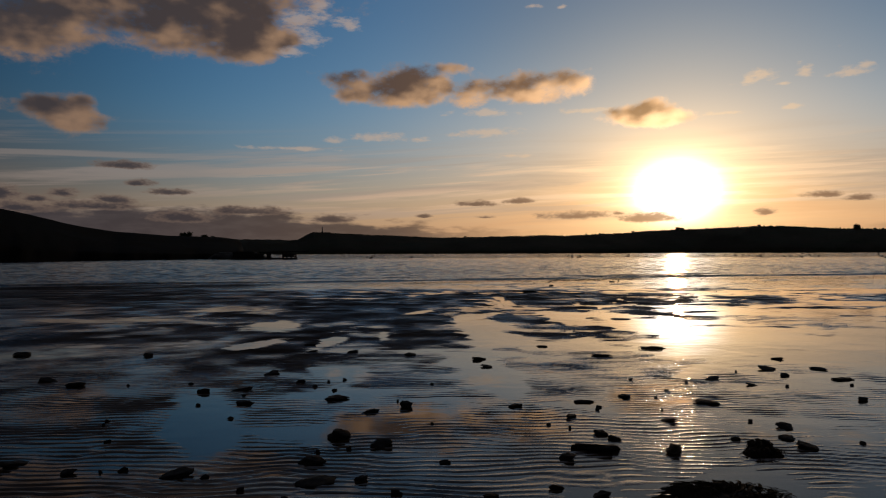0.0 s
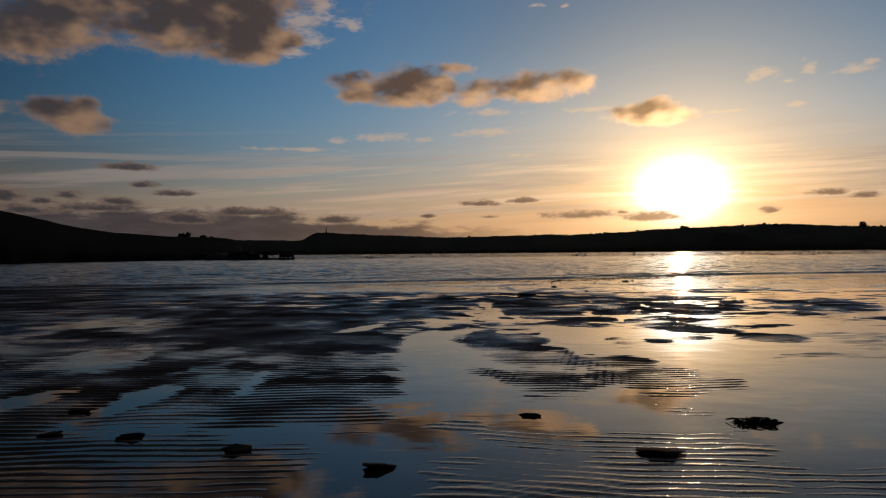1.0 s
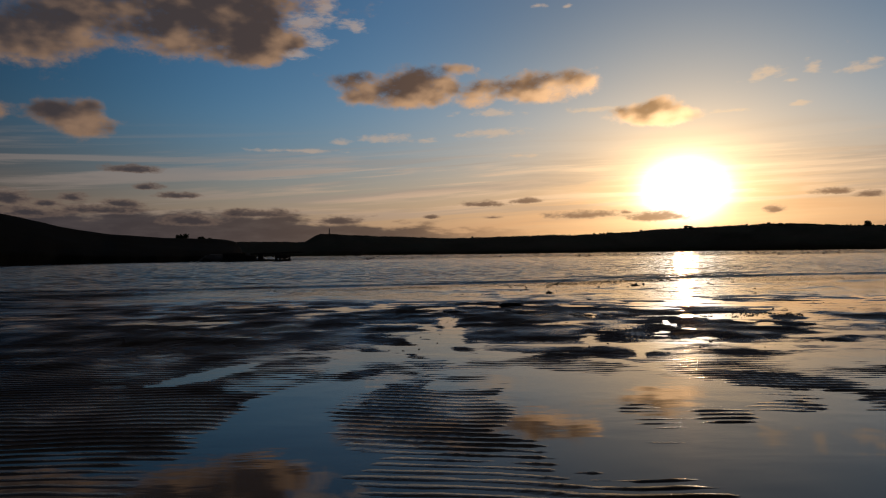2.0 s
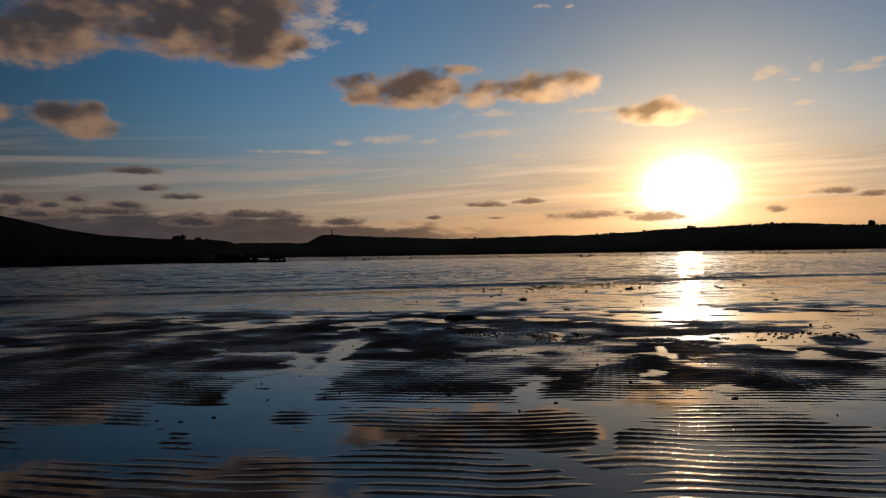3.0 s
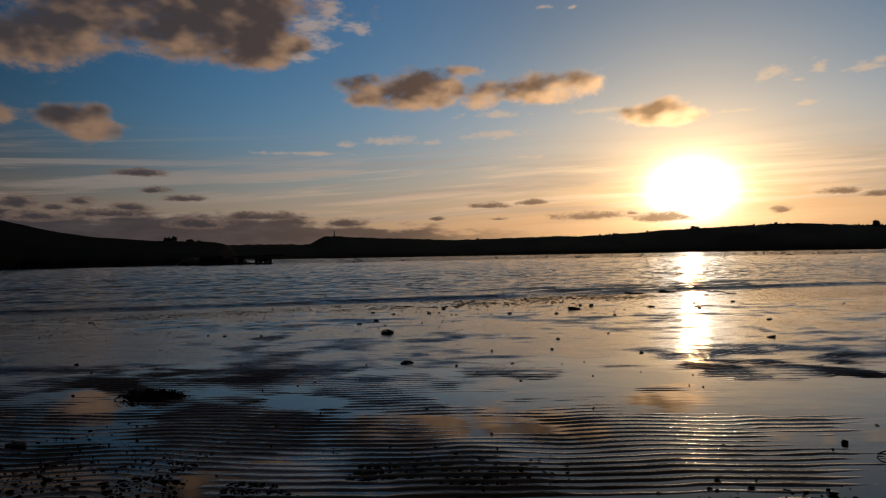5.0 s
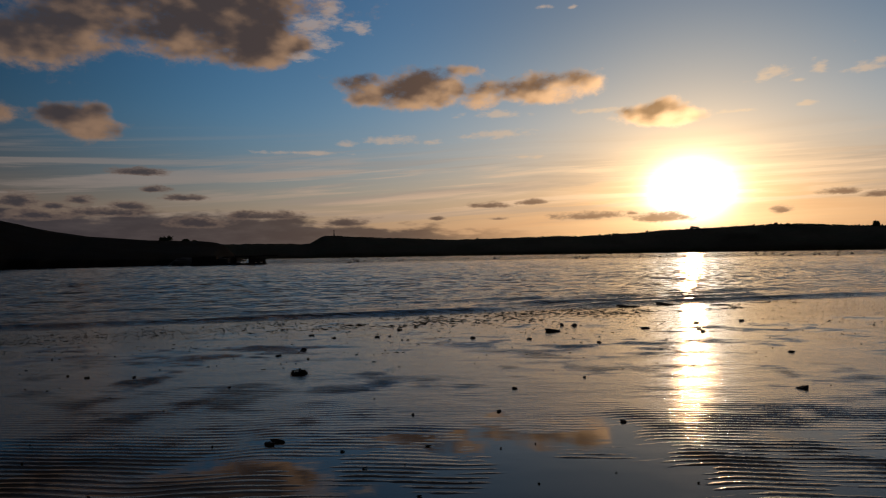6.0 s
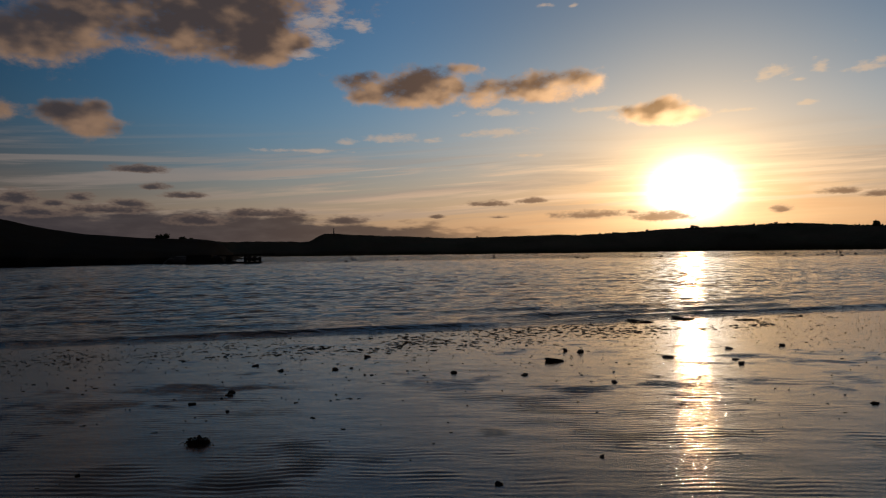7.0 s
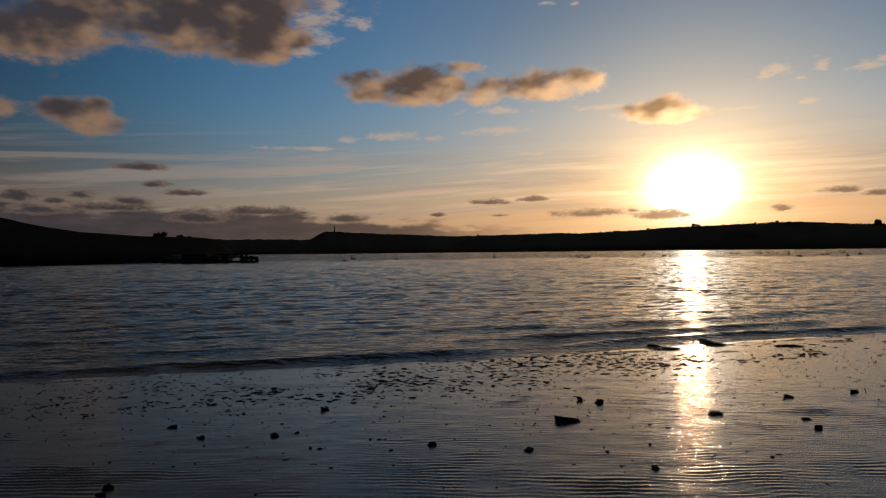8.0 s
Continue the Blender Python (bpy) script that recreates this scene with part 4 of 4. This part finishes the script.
def make_reef():
    r = random.Random(3)
    for k in range(26):
        az = -16.9 + 3.6 * k / 25 + r.uniform(-0.1, 0.1)
        far = 96 + r.uniform(-1, 2)
        ob = new("reef_rock", finish(rock_mesh(300 + k, 5, 0.3), "reef_rock", ROCK))
        s = r.uniform(0.9, 1.8)
        s = s * (1.7 if k < 15 else 0.8)
        ob.matrix_basis = pose(math.sin(radians(az)) * far, math.cos(radians(az)) * far, SEA_LEVEL + 0.05 * s, 0, 0, r.uniform(0, 360)) @ Matrix.Diagonal((s * 1.3, s, s * r.uniform(0.35, 0.75), 1))
        tagged(ob, "low dark rock standing in the sea", "rock", "rocks below the headland")


make_reef()


def make_stage():
    """A low landing stage: a long pontoon, a boat shed, posts and a sloping gangway."""
    base = tagged(new("landing_stage"), "dark low timber landing stage on a pontoon", "jetty")
    base.matrix_basis = pose(-21.3, 88.0, SEA_LEVEL, 0, 0, 11)
    bm = bmesh.new()
    box(bm, 8.2, 2.2, 0.32, pose(0, 0, 0.06), 0.05)
    part("pontoon", bm, TIMBER, base)
    bm = bmesh.new()
    box(bm, 2.6, 1.9, 0.85, pose(-2.6, 0, 0.62), 0.08)
    box(bm, 1.3, 1.6, 0.5, pose(-0.8, 0, 0.46), 0.08)
    part("shed", bm, TIMBER, base)
    for x, tall in ((0.35, 0.75), (0.62, 0.8), (2.3, 0.75), (2.75, 0.7), (3.3, 0.6), (3.9, 0.5)):
        for side in (-0.8, 0.8):
            bm = bmesh.new()
            cone(bm, 0.11, 0.10, tall, pose(x, side, 0.2 + tall / 2), 8)
            part("post", bm, TIMBER, base)
    bm = bmesh.new()
    box(bm, 1.5, 1.7, 0.4, pose(3.0, 0, 0.5), 0.06)
    part("locker", bm, TIMBER, base)
    bm = bmesh.new()
    box(bm, 6.2, 1.4, 0.12, pose(2.4, 0, 0.98, 0, -1.5, 0), 0.02)
    part("gangway", bm, TIMBER, base)


make_stage()


def make_buoys():
    r = random.Random(77)
    base = tagged(new("mooring_buoy"), "small dark mooring buoy floating on the sea", "buoy", "mooring buoys")
    bm = bmesh.new()
    bmesh.ops.create_uvsphere(bm, u_segments=14, v_segments=10, radius=0.17, matrix=pose(0, 0, 0.0) @ Matrix.Diagonal((1.25, 1.25, 0.8, 1)))
    part("float", bm, BUOY, base)
    bm = bmesh.new()
    cone(bm, 0.03, 0.025, 0.06, pose(0, 0, 0.18), 8)
    bmesh.ops.create_cone(bm, cap_ends=True, segments=10, radius1=0.055, radius2=0.055, depth=0.02, matrix=pose(0, 0, 0.21))
    part("eye", bm, BUOY, base)
    spots = []
    for k in range(78):
        far = r.uniform(90, 260)
        az = r.uniform(-9, 36)
        spots.append((az, far))
    for k, (az, far) in enumerate(spots):
        m = pose(math.sin(radians(az)) * far, math.cos(radians(az)) * far, SEA_LEVEL, r.uniform(-15, 15), r.uniform(-15, 15), r.uniform(0, 360))
        if k == 0:
            base.matrix_basis = m
        else:
            ob = copy_thing(base, m)
            s = r.uniform(0.8, 1.5) * (0.7 + far / 400)
            ob.matrix_basis = m @ Matrix.Diagonal((s, s, s, 1))


make_buoys()

# ---------------------------------------------------------------- stones on the flat: x, y, width and height in cm
STONES_START = [(-0.31, 2.31, 7, 5), (-0.35, 2.03, 7, 3), (-0.19, 1.87, 4, 2), (-0.16, 2.21, 7, 3), (-0.09, 1.76, 3, 2), (-0.10, 2.78, 5, 4), (-0.41, 2.95, 9, 2), (-0.24, 2.69, 6, 2), (-0.78, 2.87, 8, 2), (-0.87, 3.16, 9, 2), (-1.03, 3.12, 6, 3), (-0.63, 3.32, 4, 3), (-0.83, 3.57, 8, 2), (-1.74, 4.24, 6, 4), (-1.23, 2.04, 10, 2), (-0.72, 1.93, 9, 2), (-1.03, 1.95, 5, 1), (-0.31, 1.86, 9, 2), (-0.26, 2.17, 2, 2), (-2.56, 4.33, 9, 4), (-1.89, 3.40, 8, 3), (-1.68, 3.27, 8, 3), (0.29, 4.06, 8, 2), (0.31, 3.77, 6, 2)]
STONES_MORE = [(0.34, 2.77, 6, 2), (0.53, 2.58, 6, 2), (0.41, 2.05, 5, 3), (0.52, 2.16, 14, 3), (0.58, 2.33, 5, 2), (0.61, 2.26, 4, 2), (0.84, 2.94, 6, 2), (0.64, 2.85, 8, 1), (1.05, 4.16, 11, 2), (0.76, 2.12, 7, 4), (1.15, 2.81, 10, 2), (1.39, 3.35, 8, 1), (1.81, 3.62, 10, 1), (1.79, 3.43, 5, 2), (2.04, 3.99, 6, 2), (2.07, 3.61, 8, 1), (2.02, 3.32, 9, 1)]
STONES_SMALL = [(1.82, 2.85, 6, 2), (1.26, 2.40, 6, 2), (1.20, 2.15, 7, 2), (1.01, 2.25, 3, 2), (1.19, 2.26, 6, 1), (1.51, 3.19, 4, 1), (0.88, 2.52, 7, 1), (0.15, 1.73, 4, 1), (0.33, 1.79, 4, 1), (0.43, 1.73, 4, 1), (0.04, 2.02, 3, 1), (-0.84, 4.74, 7, 2), (-0.50, 4.39, 7, 2), (-0.76, 4.42, 7, 1), (-0.13, 4.22, 8, 3), (0.75, 4.61, 6, 1)]
STONES_FLAT = [(1.06, 10.84, 18, 2), (1.58, 10.87, 7, 2), (4.05, 10.75, 2, 2), (2.70, 12.44, 5, 2), (2.68, 12.41, 4, 2), (2.28, 14.91, 5, 2), (2.16, 14.68, 4, 2), (3.66, 13.37, 3, 2), (3.54, 12.88, 2, 1), (5.04, 13.27, 8, 2), (5.63, 14.53, 5, 2)]
STONES_SHORE = [(4.44, 16.53, 4, 4), (4.54, 16.45, 6, 4), (5.12, 16.12, 8, 3), (5.75, 16.56, 6, 3), (6.24, 16.70, 7, 3), (5.52, 15.80, 4, 3), (5.56, 15.99, 4, 2), (3.54, 15.56, 4, 3), (2.74, 15.75, 5, 3), (2.14, 15.94, 5, 2), (2.37, 15.73, 5, 2), (3.99, 15.45, 6, 2), (4.49, 15.17, 4, 3), (2.27, 14.98, 4, 3), (2.89, 16.34, 5, 3), (6.26, 19.23, 15, 4), (5.68, 19.02, 20, 2), (4.27, 16.02, 14, 4)]


def ground_z(x, y):
    return float(plane(np.array(x), np.array(y)))


ROCKS = [finish(rock_mesh(k, 6 + k % 5, 0.6), "stone", STONE) for k in range(9)]


def lay_stone(x, y, wide, tall, r, label="dark wet stone lying on the sand"):
    ob = new("stone", ROCKS[r.randrange(len(ROCKS))])
    w, h = wide / 100, max(tall * 0.54, 0.9) / 100
    ob.matrix_basis = pose(x, y, ground_z(x, y) + h * 0.28, r.uniform(-14, 14), r.uniform(-14, 14), r.uniform(-60, 60)) @ Matrix.Diagonal((w * r.uniform(0.85, 1.1), w * r.uniform(0.55, 0.95), h * r.uniform(1.3, 1.8), 1))
    return tagged(ob, label, "stone", "stones on the flat")


def make_stones():
    r = random.Random(12)
    for table in (STONES_START, STONES_MORE, STONES_SMALL, STONES_FLAT, STONES_SHORE):
        for x, y, w, h in table:
            lay_stone(x, y, w, h, r, "flat dark wet stone lying on the sand" if h < 0.3 * w else "dark wet stone lying on the sand")
    for k in range(40):
        lay_stone(r.uniform(-1.6, 2.2), r.uniform(1.7, 3.6), r.uniform(1.0, 2.6), r.uniform(0.7, 1.4), r, "small dark pebble on wet sand")
    for k in range(26):
        y = r.uniform(12.5, 17)
        lay_stone(r.uniform(0.5, 7.5), y, r.uniform(1.2, 2.8), r.uniform(0.8, 1.4), r, "small dark pebble on wet sand")


make_stones()


# ---------------------------------------------------------------- seaweed
def frond(bm, at, way, length, wide, r, lift=0.01, curl=0.15):
    """A flat, bent strip of weed."""
    p, d = Vector(at), Vector((math.cos(way), math.sin(way), 0))
    n = 5
    left, right = [], []
    for k in range(n + 1):
        t = k / n
        w = wide * (0.35 + 0.65 * math.sin(math.pi * min(t + 0.15, 1.0))) * 0.5
        side = Vector((-d.y, d.x, r.uniform(-curl, curl))).normalized()
        up = Vector((0, 0, lift * math.sin(math.pi * t) + r.uniform(0, 0.15) * lift))
        left.append(bm.verts.new(p + side * w + up))
        right.append(bm.verts.new(p - side * w + up + Vector((0, 0, 0.002))))
        way += r.uniform(-0.5, 0.5)
        d = Vector((math.cos(way), math.sin(way), 0))
        p = p + d * length / n
    for k in range(n):
        bm.faces.new((left[k], left[k + 1], right[k + 1], right[k]))


def weed_clump(x, y, wide, tall, fronds, seed, label, deep=0.7):
    """Torn fronds over a low matted heap."""
    r = random.Random(seed)
    bm = bmesh.new()
    for k in range(fronds):
        a, d = r.uniform(0, 6.283), wide * 0.5 * math.sqrt(r.random())
        px, py = math.cos(a) * d, math.sin(a) * d * deep
        h = tall * max(0.0, 1 - (d / (wide * 0.5)) ** 2) * r.uniform(0.3, 1.0)
        frond(bm, (px, py, h), r.uniform(0, 6.283), r.uniform(0.15, 0.4) * min(wide, 0.2), r.uniform(0.004, 0.010), r, tall * 0.3 + 0.004)
    core = rock_mesh(seed, 2, 0.5, 2)
    bmesh.ops.transform(core, matrix=Matrix.Diagonal((wide * 0.95, wide * 0.95 * deep, tall * 1.3, 1)), verts=core.verts)
    lump = bpy.data.meshes.new("lump")
    core.to_mesh(lump)
    core.free()
    bm.from_mesh(lump)
    bpy.data.meshes.remove(lump)
    ob = new("seaweed_clump", finish(bm, "seaweed_clump", WEED))
    ob.matrix_basis = pose(x, y, ground_z(x, y) + 0.001)
    return tagged(ob, label, "seaweed", "clumps of seaweed")


def weedy_rock(x, y, wide, tall, seed):
    base = tagged(new("weedy_rock"), "low rock thickly covered with dark seaweed", "rock")
    base.matrix_basis = pose(x, y, ground_z(x, y))
    bm = rock_mesh(seed, 3, 0.2)
    bmesh.ops.transform(bm, matrix=Matrix.Diagonal((wide * 0.9, wide * 0.6, tall * 1.3, 1)), verts=bm.verts)
    part("rock", bm, STONE, base)
    r = random.Random(seed)
    bm = bmesh.new()
    for k in range(420):
        a, d = r.uniform(0, 6.283), math.sqrt(r.random())
        h = tall * 0.56 * math.sqrt(max(0.02, 1 - d * d * 0.9))
        frond(bm, (math.cos(a) * d * wide * 0.52, math.sin(a) * d * wide * 0.34, h), a + r.uniform(-0.9, 0.9), r.uniform(0.03, 0.08), r.uniform(0.004, 0.009), r, 0.008)
    part("seaweed", bm, WEED, base, "dark brown seaweed")


weedy_rock(0.72, 1.64, 0.27, 0.055, 21)
weed_clump(1.02, 2.08, 0.10, 0.014, 60, 31, "tangled dark seaweed clump on wet sand")
weed_clump(1.06, 2.18, 0.08, 0.010, 50, 32, "small heap of dark seaweed on wet sand")
weed_clump(1.46, 4.47, 0.15, 0.009, 60, 33, "thin strip of dark seaweed on wet sand", 0.2)
weed_clump(1.68, 11.6, 0.23, 0.024, 160, 34, "low mound of dark seaweed on the flat", 0.6)
weed_clump(2.46, 13.92, 0.10, 0.022, 50, 35, "small heap of dark seaweed on wet sand")
weed_clump(1.06, 10.84, 0.16, 0.006, 40, 36, "thin strip of dark seaweed on wet sand", 0.15)
weed_clump(6.26, 19.0, 0.20, 0.014, 90, 37, "heap of dark seaweed at the water's edge", 0.5)
weed_clump(5.7, 18.75, 0.24, 0.010, 90, 38, "strip of dark seaweed at the water's edge", 0.2)
weed_clump(6.9, 18.85, 0.26, 0.010, 80, 39, "strip of dark seaweed at the water's edge", 0.2)


def make_ring():
    bm = bmesh.new()
    n = 26
    rows = []
    for k in range(n):
        a = 2 * math.pi * k / n
        c = Vector((math.cos(a) * 0.026, math.sin(a) * 0.02, 0.007 + 0.004 * math.sin(2 * a)))
        out = Vector((math.cos(a), math.sin(a), 0))
        rows.append([bm.verts.new(c + (out * math.cos(b) + Vector((0, 0, 1)) * math.sin(b)) * 0.0018) for b in np.linspace(0, 2 * math.pi, 6, endpoint=False)])
    for k in range(n - 1):
        for j in range(6):
            bm.faces.new((rows[k][j], rows[k + 1][j], rows[k + 1][(j + 1) % 6], rows[k][(j + 1) % 6]))
    ob = new("weed_stalk", finish(bm, "weed_stalk", WEED))
    ob.location = (4.09, 10.62, ground_z(4.09, 10.62))
    tagged(ob, "dark weed stalk curled into a ring", "seaweed")


make_ring()


ICO = bmesh.new()
bmesh.ops.create_icosphere(ICO, subdivisions=1, radius=0.5)
ICO_V = np.array([v.co[:] for v in ICO.verts])
ICO_F = np.array([[v.index for v in f.verts] for f in ICO.faces])
ICO.free()


def litter(name, places, label, seed):
    """Many small torn bits of weed, as one joined mesh. places: x, y, width, height of each."""
    r = np.random.RandomState(seed)
    p = np.array(places)
    n = len(p)
    turn = r.uniform(-0.6, 0.6, n)
    jag = 1 + r.uniform(-0.45, 0.45, (n, len(ICO_V), 1))
    v = ICO_V[None] * jag * np.stack([p[:, 2] * r.uniform(0.9, 1.7, n), p[:, 2] * r.uniform(0.35, 0.8, n), p[:, 3]], -1)[:, None]
    c, s = np.cos(turn)[:, None], np.sin(turn)[:, None]
    x = v[..., 0] * c - v[..., 1] * s + p[:, :1]
    y = v[..., 0] * s + v[..., 1] * c + p[:, 1:2]
    z = v[..., 2] + (plane(p[:, 0], p[:, 1]) + p[:, 3] * 0.25 + 0.001)[:, None]
    me = bpy.data.meshes.new(name)
    faces = (ICO_F[None] + (np.arange(n) * len(ICO_V))[:, None, None]).reshape(-1, 3)
    me.from_pydata(np.stack([x, y, z], -1).reshape(-1, 3).tolist(), [], faces.tolist())
    me.materials.append(WEED)
    return tagged(new(name, me), label, "seaweed", kind="stuff")


def make_wrack():
    """Broken weed strewn along the water's edge and over the bars."""
    r = np.random.RandomState(99)
    x = r.uniform(-4.5, 8.5, 17000)
    v = -0.62 - 0.16 * np.clip(3.5 - x, 0, 3) * 0.6 + r.normal(0, 0.33, 17000) + 0.12 * np.sin(x * 1.7)
    keep = rough_noise(x * 2.2, v * 3.0, 301, 3) + 0.25 - 0.5 * smooth(5.2, 6.2, x) + r.uniform(-0.25, 0.25, 17000) > 0.02
    x, v = x[keep], v[keep]
    size = 0.006 + 0.042 * r.uniform(0, 1, len(x)) ** 3.0 * (0.6 + 0.4 * smooth(1.0, 3.5, x))
    places = [(a, float(shore(a)) + b, w, w * t) for a, b, w, t in zip(x, v, size, r.uniform(0.12, 0.24, len(x)))]
    for k in range(3400):
        a = r.uniform(-4.5, 9)
        places.append((a, float(shore(a)) - abs(r.normal(0, 2.0)) - 0.1, 0.005 + 0.017 * r.uniform() ** 2, r.uniform(0.003, 0.007)))
    litter("wrack_line", places, "broken dark seaweed strewn along the water's edge", 5)
    places = []
    for k in range(2600):
        a = r.uniform(1.5, 4.1)
        b = 10.45 - 0.28 * np.clip(a - 2.4, 0, 1.2) + 0.05 * np.sin(a * 4) + r.normal(0, 0.12)
        if rough_noise(np.array(a * 3.0), np.array(b * 3.5), 311, 3) > 0.1:
            w = 0.003 + 0.017 * r.uniform() ** 4
            places.append((a, b, w, w * r.uniform(0.3, 0.5)))
    for cx, cy, sx, sy, many in ((2.4, 10.55, 0.17, 0.10, 2200), (2.78, 10.48, 0.18, 0.09, 2400), (3.05, 10.15, 0.15, 0.06, 1300), (2.1, 10.25, 0.14, 0.09, 1400), (1.72, 10.35, 0.18, 0.11, 1200)):
        for k in range(many):
            a, b = r.normal(cx, sx), r.normal(cy, sy)
            if rough_noise(np.array(a * 7.0), np.array(b * 9.0), 317, 2) > 0.0:
                w = 0.003 + 0.009 * r.uniform() ** 2
                places.append((a, b, w, w * r.uniform(0.25, 0.45)))
    for k in range(900):
        a, b = r.normal(1.75, 0.4), r.normal(10.45, 0.35)
        if rough_noise(np.array(a * 3.0), np.array(b * 3.5), 321, 2) > 0.0:
            places.append((a, b, 0.003 + 0.012 * r.uniform() ** 3, r.uniform(0.002, 0.005)))
    for k in range(140):
        a, b = r.uniform(0.5, 5.0), r.uniform(8.0, 12.5)
        places.append((a, b, r.uniform(0.005, 0.016), r.uniform(0.003, 0.007)))
    litter("weed_litter", places, "crumbs of dark seaweed strewn over the sand bars", 6)


make_wrack()
